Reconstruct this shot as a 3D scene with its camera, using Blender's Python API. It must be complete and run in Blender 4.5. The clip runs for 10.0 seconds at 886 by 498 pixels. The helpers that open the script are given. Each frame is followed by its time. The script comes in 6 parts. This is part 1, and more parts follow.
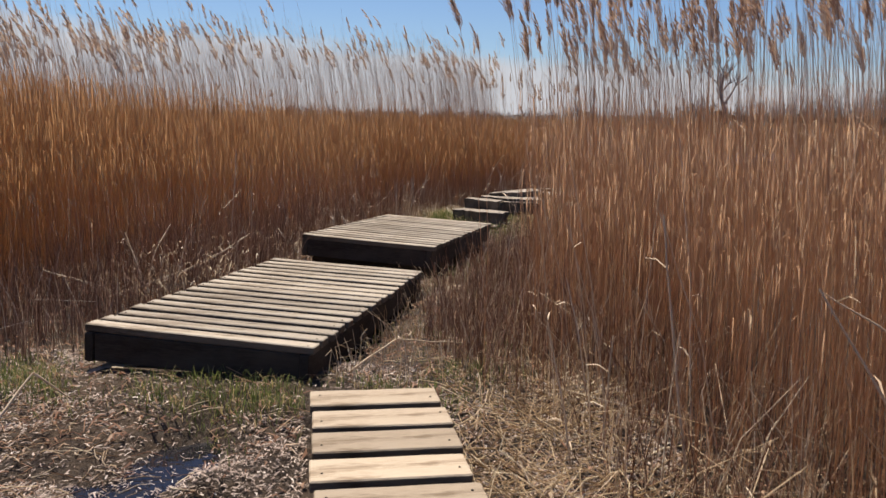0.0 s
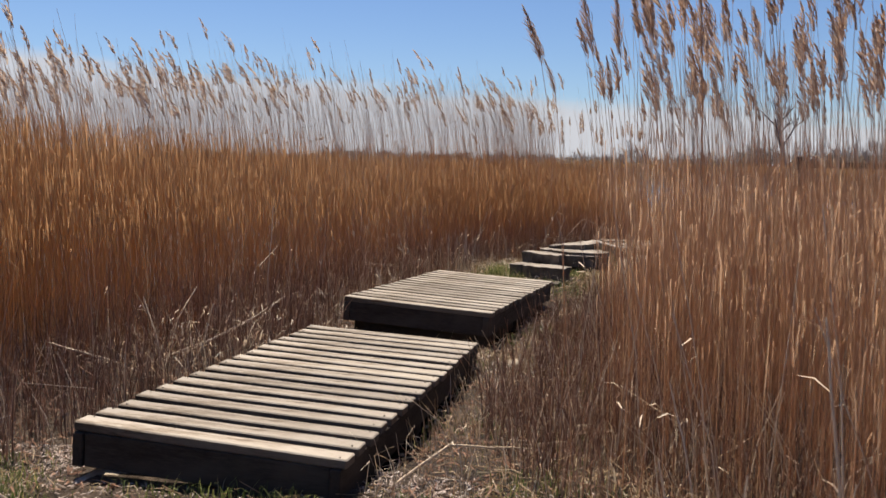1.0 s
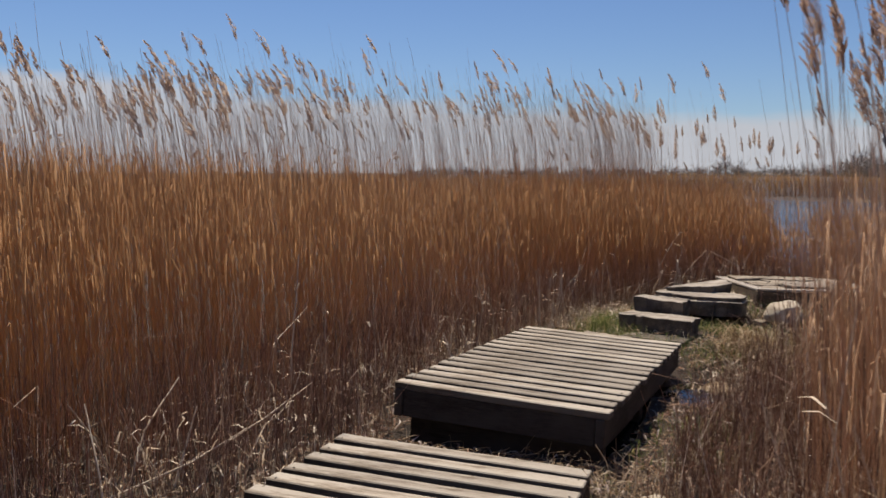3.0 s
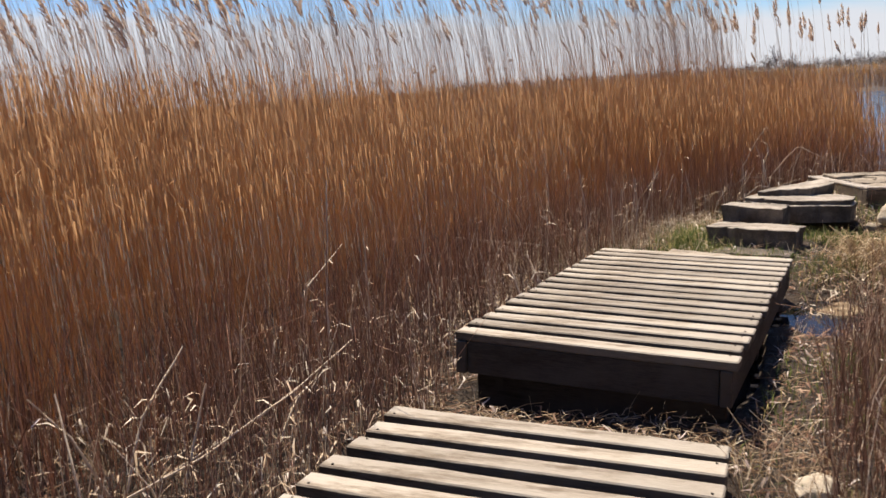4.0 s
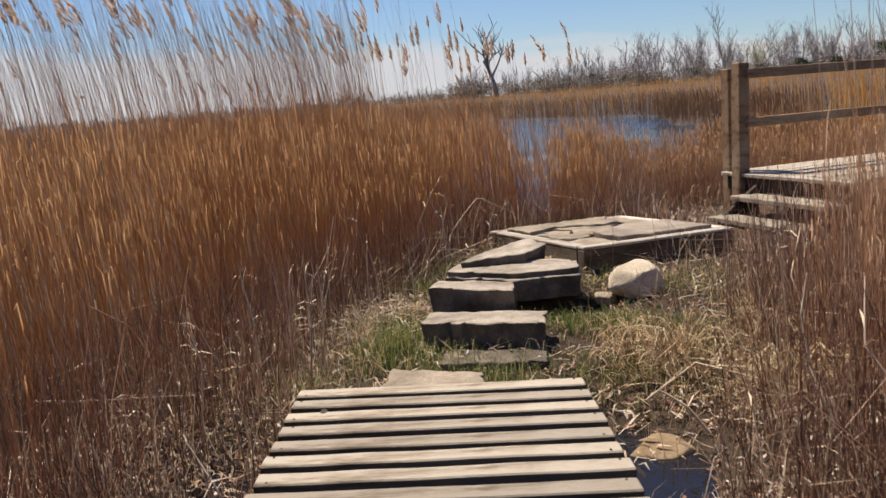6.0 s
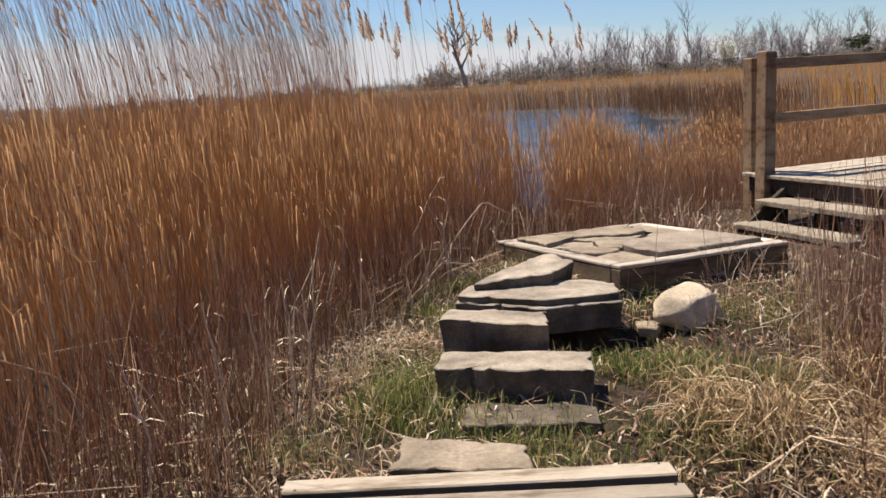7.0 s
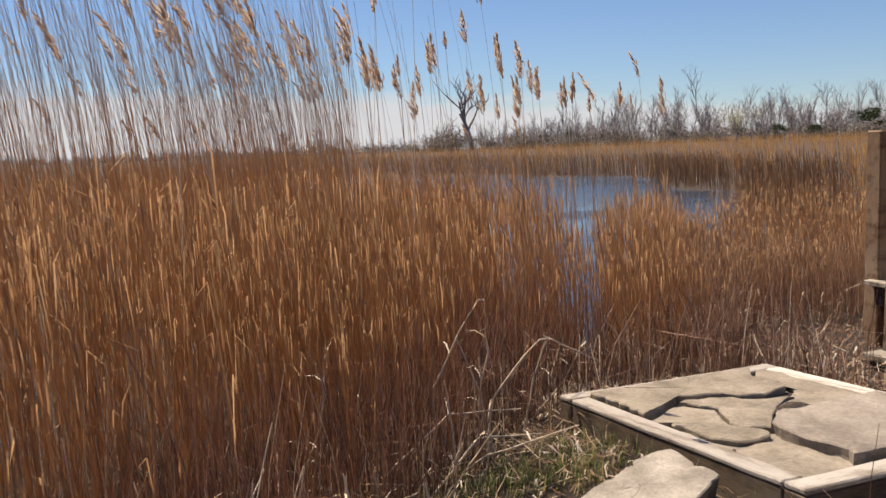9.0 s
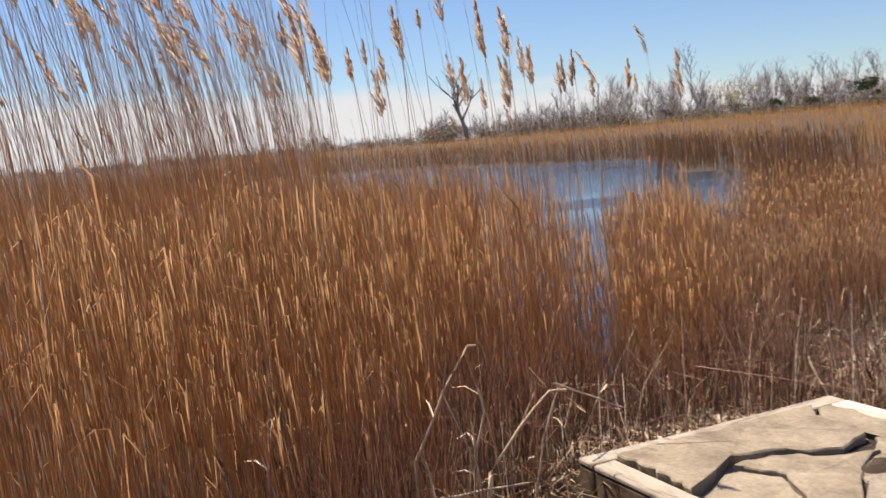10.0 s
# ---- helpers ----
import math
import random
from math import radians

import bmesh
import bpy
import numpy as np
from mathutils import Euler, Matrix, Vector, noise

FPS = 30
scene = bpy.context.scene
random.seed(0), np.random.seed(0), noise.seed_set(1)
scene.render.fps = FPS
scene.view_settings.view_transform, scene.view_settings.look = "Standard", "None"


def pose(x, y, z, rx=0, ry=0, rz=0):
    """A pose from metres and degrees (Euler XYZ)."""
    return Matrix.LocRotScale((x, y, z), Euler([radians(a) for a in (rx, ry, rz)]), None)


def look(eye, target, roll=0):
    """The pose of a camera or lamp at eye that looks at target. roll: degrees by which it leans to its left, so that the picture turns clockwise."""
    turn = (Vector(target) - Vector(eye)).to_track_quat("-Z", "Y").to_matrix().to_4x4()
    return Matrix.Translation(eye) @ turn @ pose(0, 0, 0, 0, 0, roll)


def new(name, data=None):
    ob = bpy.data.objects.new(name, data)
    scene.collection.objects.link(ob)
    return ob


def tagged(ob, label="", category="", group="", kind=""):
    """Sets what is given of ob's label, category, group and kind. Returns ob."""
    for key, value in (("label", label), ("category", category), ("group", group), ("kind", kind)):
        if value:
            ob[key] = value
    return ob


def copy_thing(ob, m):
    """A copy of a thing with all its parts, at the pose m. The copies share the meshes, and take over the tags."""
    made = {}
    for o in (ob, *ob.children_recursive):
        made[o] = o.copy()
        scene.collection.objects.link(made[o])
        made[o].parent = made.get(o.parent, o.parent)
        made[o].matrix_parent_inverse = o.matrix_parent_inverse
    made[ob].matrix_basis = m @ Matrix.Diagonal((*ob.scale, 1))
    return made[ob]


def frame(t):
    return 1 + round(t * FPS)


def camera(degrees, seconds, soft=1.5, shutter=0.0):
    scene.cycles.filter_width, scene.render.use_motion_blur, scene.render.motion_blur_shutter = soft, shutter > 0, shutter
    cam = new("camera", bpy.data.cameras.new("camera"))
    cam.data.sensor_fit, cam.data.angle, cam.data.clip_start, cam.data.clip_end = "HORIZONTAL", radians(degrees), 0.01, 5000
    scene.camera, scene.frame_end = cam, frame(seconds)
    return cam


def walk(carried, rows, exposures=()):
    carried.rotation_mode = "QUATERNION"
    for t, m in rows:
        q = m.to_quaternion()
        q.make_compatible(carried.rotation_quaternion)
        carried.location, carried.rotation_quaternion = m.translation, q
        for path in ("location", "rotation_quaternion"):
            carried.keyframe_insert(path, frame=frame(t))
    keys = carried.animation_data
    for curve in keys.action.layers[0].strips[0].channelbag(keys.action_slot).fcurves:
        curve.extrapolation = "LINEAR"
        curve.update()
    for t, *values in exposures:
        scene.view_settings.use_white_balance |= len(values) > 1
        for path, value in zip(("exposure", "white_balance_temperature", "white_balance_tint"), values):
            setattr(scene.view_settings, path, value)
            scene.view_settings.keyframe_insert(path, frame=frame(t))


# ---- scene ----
cam = camera(54.06, 10.0, 1.5, 0.2)
PATH = [
    (0, (0.475, -0.714, 0.912), (0.162, 1.239, 0.612), 1.4),
    (0.5, (0.402, -0.332, 0.934), (0.04, 1.616, 0.664), 2.1),
    (1, (0.283, 0.076, 0.968), (-0.148, 2.017, 0.759), 1.4),
    (1.5, (0.189, 0.58, 0.999), (-0.25, 2.521, 0.798), 0.6),
    (2, (0.146, 0.997, 1.099), (-0.342, 2.927, 0.907), -0.3),
    (2.5, (-0.004, 1.437, 1.1), (-0.501, 3.368, 0.937), 0.5),
    (3, (-0.169, 1.981, 1.018), (-0.793, 3.873, 0.845), 0.2),
    (3.2, (-0.229, 2.133, 0.985), (-0.899, 4.007, 0.783), 0),
    (4.3, (-0.728, 3.232, 0.904), (-1.417, 5.068, 0.511), -5.1),
    (4.5, (-0.853, 3.491, 0.892), (-1.425, 5.363, 0.486), -5.6),
    (5, (-1.066, 3.994, 0.958), (-1.329, 5.941, 0.584), -7.1),
    (5.5, (-1.246, 4.504, 0.97), (-1.283, 6.475, 0.635), -5),
    (6, (-1.327, 4.983, 0.978), (-1.131, 6.945, 0.639), -4.4),
    (6.2, (-1.267, 5.188, 0.971), (-1.083, 7.15, 0.632), -4.8),
    (7.3, (-1.479, 6.276, 0.966), (-1.185, 8.219, 0.597), -3.4),
    (7.5, (-1.421, 6.498, 0.948), (-1.14, 8.445, 0.586), -3.9),
    (8, (-1.425, 7.03, 1.049), (-1.096, 8.975, 0.716), -2.7),
    (8.5, (-1.396, 7.485, 1.06), (-1.096, 9.445, 0.8), -2.4),
    (9, (-1.298, 7.946, 1.036), (-1.019, 9.913, 0.808), -2),
    (9.5, (-1.228, 8.335, 1.08), (-0.816, 10.274, 0.818), -3.7),
    (10, (-1.089, 8.758, 1.07), (-0.814, 10.724, 0.822), -4.9),
]
walk(cam, [(t, look(eye, target, roll)) for t, eye, target, roll in PATH],
     exposures=[(0, 0.31, 6900, 13), (1, 0.36, 6850, 13), (2, 0.18, 6750, 13), (3.2, 0.08, 6750, 13), (4.4, 0.82, 6950, 13), (5, 0.72, 7000, 13), (6, 0.42, 7000, 13), (7.5, 0.62, 7100, 13), (8, 0.68, 7250, 13), (8.5, 0.60, 7300, 13), (9, 0.48, 7150, 13), (10, 0.70, 7250, 13)])

# ---- world, sun ----
SUN_AZ, SUN_EL = radians(-36), radians(60)
sun_way = Vector((math.sin(SUN_AZ) * math.cos(SUN_EL), math.cos(SUN_AZ) * math.cos(SUN_EL), math.sin(SUN_EL)))
world = bpy.data.worlds.new("world")
scene.world = world
world.use_nodes = True
wn, wl = world.node_tree.nodes, world.node_tree.links
wn.clear()
w_out, w_bg = wn.new("ShaderNodeOutputWorld"), wn.new("ShaderNodeBackground")
sky = wn.new("ShaderNodeTexSky")
sky.sky_type = "NISHITA"
sky.sun_disc = False
sky.sun_elevation, sky.sun_rotation = SUN_EL, SUN_AZ
sky.air_density, sky.dust_density, sky.ozone_density = 1.0, 0.0, 1.5
w_bg.inputs["Strength"].default_value = 0.065
w_tint = wn.new("ShaderNodeMix")
w_tint.data_type, w_tint.blend_type = "RGBA", "MULTIPLY"
w_tint.inputs[0].default_value, w_tint.inputs[7].default_value = 1.0, (0.73, 0.91, 1.22, 1)
wl.new(sky.outputs[0], w_tint.inputs[6])
wl.new(w_tint.outputs[2], w_bg.inputs["Color"])
# a low white bank of cloud along the skyline
w_tc, w_map, w_noise = wn.new("ShaderNodeTexCoord"), wn.new("ShaderNodeMapping"), wn.new("ShaderNodeTexNoise")
w_map.inputs["Scale"].default_value = (1.0, 1.0, 7.0)
w_noise.inputs["Scale"].default_value, w_noise.inputs["Detail"].default_value = 5.0, 6.0
w_sep, w_add, w_ramp = wn.new("ShaderNodeSeparateXYZ"), wn.new("ShaderNodeMath"), wn.new("ShaderNodeValToRGB")
wl.new(w_tc.outputs["Generated"], w_map.inputs["Vector"])
wl.new(w_map.outputs[0], w_noise.inputs["Vector"])
wl.new(w_tc.outputs["Generated"], w_sep.inputs[0])
w_add.operation = "MULTIPLY_ADD"
w_add.inputs[1].default_value = -0.05
wl.new(w_noise.outputs["Fac"], w_add.inputs[0])
w_tilt = wn.new("ShaderNodeMath")
w_tilt.operation = "MULTIPLY_ADD"
w_tilt.inputs[1].default_value = 0.055
wl.new(w_sep.outputs["X"], w_tilt.inputs[0])
wl.new(w_sep.outputs["Z"], w_tilt.inputs[2])
wl.new(w_tilt.outputs[0], w_add.inputs[2])
w_e = w_ramp.color_ramp.elements
w_e[0].position, w_e[0].color = 0.0, (0.95, 0.95, 0.95, 1)
w_e[1].position, w_e[1].color = 0.046, (0.0, 0.0, 0.0, 1)
w_k = w_ramp.color_ramp.elements.new(0.028)
w_k.color = (0.9, 0.9, 0.9, 1)
wl.new(w_add.outputs[0], w_ramp.inputs["Fac"])
w_cloud, w_mix = wn.new("ShaderNodeBackground"), wn.new("ShaderNodeMixShader")
w_cloud.inputs["Color"].default_value, w_cloud.inputs["Strength"].default_value = (0.86, 0.91, 1.0, 1), 0.56
wl.new(w_ramp.outputs[0], w_mix.inputs[0])
wl.new(w_bg.outputs[0], w_mix.inputs[1])
wl.new(w_cloud.outputs[0], w_mix.inputs[2])
wl.new(w_mix.outputs[0], w_out.inputs["Surface"])
sun = new("sun", bpy.data.lights.new("sun", "SUN"))
sun.data.energy, sun.data.angle, sun.data.color = 5.7, radians(0.6), (1.0, 0.90, 0.75)
sun.matrix_world = look(sun_way * 50, (0, 0, 0))


# ---- materials ----
def material(name):
    m = bpy.data.materials.new(name)
    m.use_nodes = True
    n, l = m.node_tree.nodes, m.node_tree.links
    return m, n, l, n["Principled BSDF"]


def ramp(n, stops):
    r = n.new("ShaderNodeValToRGB")
    e = r.color_ramp.elements
    while len(e) > 1:
        e.remove(e[-1])
    e[0].position, e[0].color = stops[0][0], (*stops[0][1], 1)
    for p, c in stops[1:]:
        x = e.new(p)
        x.color = (*c, 1)
    return r


def noise_node(n, l, scale, detail=4.0, rough=0.6, stretch=None, coords="Object"):
    tc, mp, ns = n.new("ShaderNodeTexCoord"), n.new("ShaderNodeMapping"), n.new("ShaderNodeTexNoise")
    mp.inputs["Scale"].default_value = stretch or (1, 1, 1)
    ns.inputs["Scale"].default_value, ns.inputs["Detail"].default_value, ns.inputs["Roughness"].default_value = scale, detail, rough
    l.new(tc.outputs[coords], mp.inputs["Vector"])
    l.new(mp.outputs[0], ns.inputs["Vector"])
    return ns


def mix(n, l, a, b, fac, mode="MIX"):
    x = n.new("ShaderNodeMix")
    x.data_type, x.blend_type = "RGBA", mode
    for sock, v in ((x.inputs[6], a), (x.inputs[7], b), (x.inputs[0], fac)):
        if isinstance(v, (int, float)):
            sock.default_value = v
        elif isinstance(v, tuple):
            sock.default_value = (*v, 1)
        else:
            l.new(v, sock)
    return x.outputs[2]


def bump(n, l, height, strength, distance, bsdf):
    b = n.new("ShaderNodeBump")
    b.inputs["Strength"].default_value, b.inputs["Distance"].default_value = strength, distance
    l.new(height, b.inputs["Height"])
    l.new(b.outputs[0], bsdf.inputs["Normal"])


def plant_material(name, stops, translucent=0.35, rough=0.65):
    """Dry stems, leaves or plumes: every piece its own tone, some light through it."""
    m, n, l, p = material(name)
    geo = n.new("ShaderNodeNewGeometry")
    r = ramp(n, stops)
    l.new(geo.outputs["Random Per Island"], r.inputs["Fac"])
    ns = noise_node(n, l, 9.0, 3.0)
    c = mix(n, l, r.outputs[0], (0.5, 0.45, 0.42), ns.outputs["Fac"], "OVERLAY")
    l.new(c, p.inputs["Base Color"])
    p.inputs["Roughness"].default_value = rough
    p.inputs["Specular IOR Level"].default_value = 0.25
    if translucent:
        t, mx = n.new("ShaderNodeBsdfTranslucent"), n.new("ShaderNodeMixShader")
        l.new(c, t.inputs["Color"])
        mx.inputs[0].default_value = translucent
        l.new(p.outputs[0], mx.inputs[1])
        l.new(t.outputs[0], mx.inputs[2])
        l.new(mx.outputs[0], n["Material Output"].inputs["Surface"])
    return m


STEM = plant_material("reed_stem", [(0.0, (0.50, 0.310, 0.165)), (0.4, (0.59, 0.380, 0.205)), (0.85, (0.63, 0.415, 0.230)), (1.0, (0.67, 0.47, 0.285))], 0.57)
TAN = plant_material("tan_reed", [(0.0, (0.52, 0.345, 0.185)), (0.5, (0.62, 0.430, 0.240)), (1.0, (0.72, 0.54, 0.33))], 0.5)
CULM = plant_material("pale_reed_top", [(0.0, (0.44, 0.34, 0.27)), (0.5, (0.66, 0.565, 0.49)), (1.0, (0.82, 0.76, 0.70))], 0.40)
LEAF = plant_material("reed_leaf", [(0.0, (0.37, 0.222, 0.122)), (0.6, (0.46, 0.288, 0.160)), (1.0, (0.50, 0.330, 0.190))], 0.57, 0.85)
PLUME = plant_material("reed_plume", [(0.0, (0.46, 0.335, 0.25)), (0.6, (0.66, 0.53, 0.42)), (1.0, (0.84, 0.74, 0.63))], 0.6, 0.9)
DARKPLUME = plant_material("dark_reed_plume", [(0.0, (0.30, 0.20, 0.155)), (0.6, (0.50, 0.36, 0.275)), (1.0, (0.72, 0.59, 0.47))], 0.55, 0.9)
BROWN = plant_material("brown_reed_stem", [(0.0, (0.50, 0.330, 0.220)), (0.5, (0.60, 0.415, 0.285)), (0.88, (0.68, 0.50, 0.355)), (1.0, (0.80, 0.68, 0.53))], 0.55)
STRAW = plant_material("straw", [(0.0, (0.20, 0.13, 0.085)), (0.35, (0.36, 0.265, 0.17)), (0.7, (0.53, 0.43, 0.30)), (1.0, (0.74, 0.68, 0.57))], 0.3)
THATCH = plant_material("brown_thatch", [(0.0, (0.17, 0.092, 0.066)), (0.55, (0.30, 0.175, 0.122)), (0.85, (0.44, 0.29, 0.205)), (1.0, (0.72, 0.62, 0.51))], 0.4)
GRASS = plant_material("green_grass", [(0.0, (0.075, 0.115, 0.035)), (0.50, (0.135, 0.185, 0.058)), (0.76, (0.25, 0.275, 0.105)), (0.86, (0.40, 0.34, 0.17)), (1.0, (0.58, 0.48, 0.30))], 0.4)
UNDERREED = plant_material("dull_brown_reed", [(0.0, (0.26, 0.15, 0.085)), (0.6, (0.38, 0.235, 0.135)), (1.0, (0.48, 0.32, 0.19))], 0.4)
GOLD = plant_material("golden_reed", [(0.0, (0.72, 0.45, 0.17)), (0.5, (0.84, 0.57, 0.24)), (1.0, (0.90, 0.68, 0.36))], 0.55)
TWIG = plant_material("bare_twigs", [(0.0, (0.20, 0.185, 0.185)), (0.5, (0.30, 0.28, 0.285)), (1.0, (0.42, 0.395, 0.40))], 0.0, 0.9)
SCRUB = plant_material("grey_brown_scrub", [(0.0, (0.15, 0.140, 0.115)), (0.5, (0.25, 0.225, 0.200)), (1.0, (0.38, 0.35, 0.325))], 0.2, 0.9)
EVERGREEN = plant_material("evergreen_leaves", [(0.0, (0.02, 0.035, 0.015)), (0.6, (0.035, 0.055, 0.022)), (1.0, (0.06, 0.085, 0.03))], 0.15)
CATKIN = plant_material("pale_catkins", [(0.0, (0.34, 0.36, 0.22)), (1.0, (0.52, 0.52, 0.36))], 0.3)


def wood_material(name, dark, light, stretch, grey=(0.40, 0.37, 0.33)):
    """Weathered planks: grain along the local x axis, greyed patches, nail-fine cracks."""
    m, n, l, p = material(name)
    info = n.new("ShaderNodeObjectInfo")
    grain = noise_node(n, l, 18.0, 6.0, 0.7, stretch)
    wear = noise_node(n, l, 2.2, 4.0, 0.6)
    g = ramp(n, [(0.32, dark), (0.62, light)])
    l.new(grain.outputs["Fac"], g.inputs["Fac"])
    w = ramp(n, [(0.42, (0, 0, 0)), (0.68, (1, 1, 1))])
    l.new(wear.outputs["Fac"], w.inputs["Fac"])
    c = mix(n, l, g.outputs[0], grey, w.outputs[0])
    stain = noise_node(n, l, 7.0, 5.0, 0.7, (0.35, 1.6, 1.6))
    d = ramp(n, [(0.36, (0.42, 0.36, 0.30)), (0.50, (1, 1, 1))])
    l.new(stain.outputs["Fac"], d.inputs["Fac"])
    c = mix(n, l, c, d.outputs[0], 0.85, "MULTIPLY")
    tone = ramp(n, [(0.0, (0.62, 0.59, 0.56)), (0.5, (0.86, 0.83, 0.80)), (1.0, (1.06, 1.02, 0.97))])
    l.new(info.outputs["Random"], tone.inputs["Fac"])
    c = mix(n, l, c, tone.outputs[0], 1.0, "MULTIPLY")
    l.new(c, p.inputs["Base Color"])
    p.inputs["Roughness"].default_value = 0.82
    p.inputs["Specular IOR Level"].default_value = 0.3
    bump(n, l, grain.outputs["Fac"], 0.5, 0.004, p)
    return m


BOARD = wood_material("weathered_board", (0.25, 0.222, 0.184), (0.46, 0.426, 0.370), (1.2, 14, 14), (0.45, 0.432, 0.392))
NEWBOARD = wood_material("tan_sawn_board", (0.37, 0.318, 0.252), (0.55, 0.482, 0.392), (1.2, 14, 14), (0.52, 0.465, 0.385))
TIMBER = wood_material("near_black_timber", (0.022, 0.018, 0.015), (0.060, 0.049, 0.040), (1.2, 14, 14), (0.075, 0.066, 0.058))
POSTWOOD = wood_material("brown_post_wood", (0.14, 0.085, 0.050), (0.36, 0.245, 0.155), (14, 14, 1.0), (0.36, 0.275, 0.195))
# darker board for the side faces: their shade is put into the colour
SHADEBOARD = wood_material("shaded_board_edge", (0.075, 0.062, 0.050), (0.17, 0.145, 0.118), (1.2, 14, 14), (0.15, 0.135, 0.115))
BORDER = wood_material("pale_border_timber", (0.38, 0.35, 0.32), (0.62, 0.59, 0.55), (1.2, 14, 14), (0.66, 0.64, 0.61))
# border sides: weathered wood, darkened further by shade put into the colour
BORDERSIDE = wood_material("shaded_border_timber", (0.06, 0.045, 0.034), (0.17, 0.130, 0.095), (1.2, 14, 14), (0.20, 0.165, 0.13))


def stone_material(name, a, b, c, scale=6.0, bedding=0.35):
    m, n, l, p = material(name)
    big, fine = noise_node(n, l, scale, 5.0, 0.6), noise_node(n, l, scale * 14, 6.0, 0.7)
    r = ramp(n, [(0.3, a), (0.5, b), (0.7, c)])
    l.new(big.outputs["Fac"], r.inputs["Fac"])
    col = mix(n, l, r.outputs[0], fine.outputs["Fac"], 0.6, "OVERLAY")
    beds = noise_node(n, l, 9.0, 6.0, 0.7, (1, 1, 3))
    b_ = ramp(n, [(0.36, (0.45, 0.42, 0.39)), (0.52, (1, 1, 1))])
    l.new(beds.outputs["Fac"], b_.inputs["Fac"])
    col = mix(n, l, col, b_.outputs[0], bedding, "MULTIPLY")
    l.new(col, p.inputs["Base Color"])
    p.inputs["Roughness"].default_value = 0.9
    p.inputs["Specular IOR Level"].default_value = 0.25
    relief = mix(n, l, fine.outputs["Fac"], beds.outputs["Fac"], 0.5)
    bump(n, l, relief, 0.9, 0.014, p)
    return m


SANDSTONE = stone_material("sandstone", (0.19, 0.168, 0.142), (0.325, 0.290, 0.248), (0.46, 0.415, 0.358))
FLAG = stone_material("flagstone", (0.165, 0.140, 0.111), (0.275, 0.236, 0.188), (0.365, 0.317, 0.256), 4.0)
GREYFLAG = stone_material("grey_flagstone", (0.18, 0.155, 0.132), (0.275, 0.238, 0.203), (0.345, 0.302, 0.258), 4.0)
# damp low step; on the other steps' sides, shade put into the colour
DAMP_SHADE_STONE = stone_material("damp_and_shaded_stone", (0.055, 0.047, 0.039), (0.125, 0.107, 0.089), (0.23, 0.198, 0.163))
TANSTONE = stone_material("tan_wet_stone", (0.18, 0.125, 0.075), (0.28, 0.21, 0.135), (0.40, 0.325, 0.23), 5.0, 0.3)
BOULDER = stone_material("pale_boulder", (0.38, 0.325, 0.25), (0.52, 0.455, 0.36), (0.66, 0.595, 0.49), 5.0, 0.3)

MUD, n_, l_, p_ = material("marsh_ground")
big = noise_node(n_, l_, 0.9, 5.0, 0.65)
mid = noise_node(n_, l_, 14.0, 8.0, 0.75)
fine = noise_node(n_, l_, 60.0, 6.0, 0.75)
r1 = ramp(n_, [(0.30, (0.016, 0.012, 0.010)), (0.47, (0.050, 0.036, 0.027)), (0.60, (0.11, 0.082, 0.062)), (0.75, (0.22, 0.18, 0.145))])
l_.new(mid.outputs["Fac"], r1.inputs["Fac"])
r2 = ramp(n_, [(0.40, (0.035, 0.027, 0.022)), (0.62, (0.12, 0.085, 0.058))])
l_.new(big.outputs["Fac"], r2.inputs["Fac"])
l_.new(mix(n_, l_, r1.outputs[0], r2.outputs[0], 0.3), p_.inputs["Base Color"])
wet = ramp(n_, [(0.42, (0.30, 0.30, 0.30)), (0.54, (0.95, 0.95, 0.95))])
l_.new(mid.outputs["Fac"], wet.inputs["Fac"])
l_.new(wet.outputs[0], p_.inputs["Roughness"])
p_.inputs["Specular IOR Level"].default_value = 0.25
relief = mix(n_, l_, mid.outputs["Fac"], fine.outputs["Fac"], 0.35)
bump(n_, l_, relief, 1.0, 0.05, p_)

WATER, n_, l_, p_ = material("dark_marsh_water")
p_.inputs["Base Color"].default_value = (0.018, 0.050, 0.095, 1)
p_.inputs["Roughness"].default_value = 0.03
p_.inputs["IOR"].default_value = 1.33
p_.inputs["Specular IOR Level"].default_value = 0.8
POOL, pn, pl, pp = material("still_ditch_water")
pp.inputs["Base Color"].default_value = (0.012, 0.012, 0.016, 1)
pp.inputs["Roughness"].default_value, pp.inputs["IOR"].default_value = 0.04, 1.33
swell = noise_node(pn, pl, 70.0, 3.0, 0.55)
bump(pn, pl, swell.outputs["Fac"], 0.35, 0.02, pp)
ripple = noise_node(n_, l_, 260.0, 3.0, 0.55, (1.0, 1.6, 1.0))
swell_ = noise_node(n_, l_, 22.0, 3.0, 0.5, (0.6, 2.0, 1.0))
calm = noise_node(n_, l_, 9.0, 2.0, 0.5, (0.4, 2.4, 1.0))
calm_r = ramp(n_, [(0.40, (0.15, 0.15, 0.15)), (0.62, (1, 1, 1))])
l_.new(calm.outputs["Fac"], calm_r.inputs["Fac"])
waves = mix(n_, l_, ripple.outputs["Fac"], swell_.outputs["Fac"], 0.35)
waves = mix(n_, l_, (0.5, 0.5, 0.5), waves, calm_r.outputs[0])
bump(n_, l_, waves, 0.75, 0.085, p_)



# ---- helpers of this scene ----
RNG = np.random.default_rng(7)


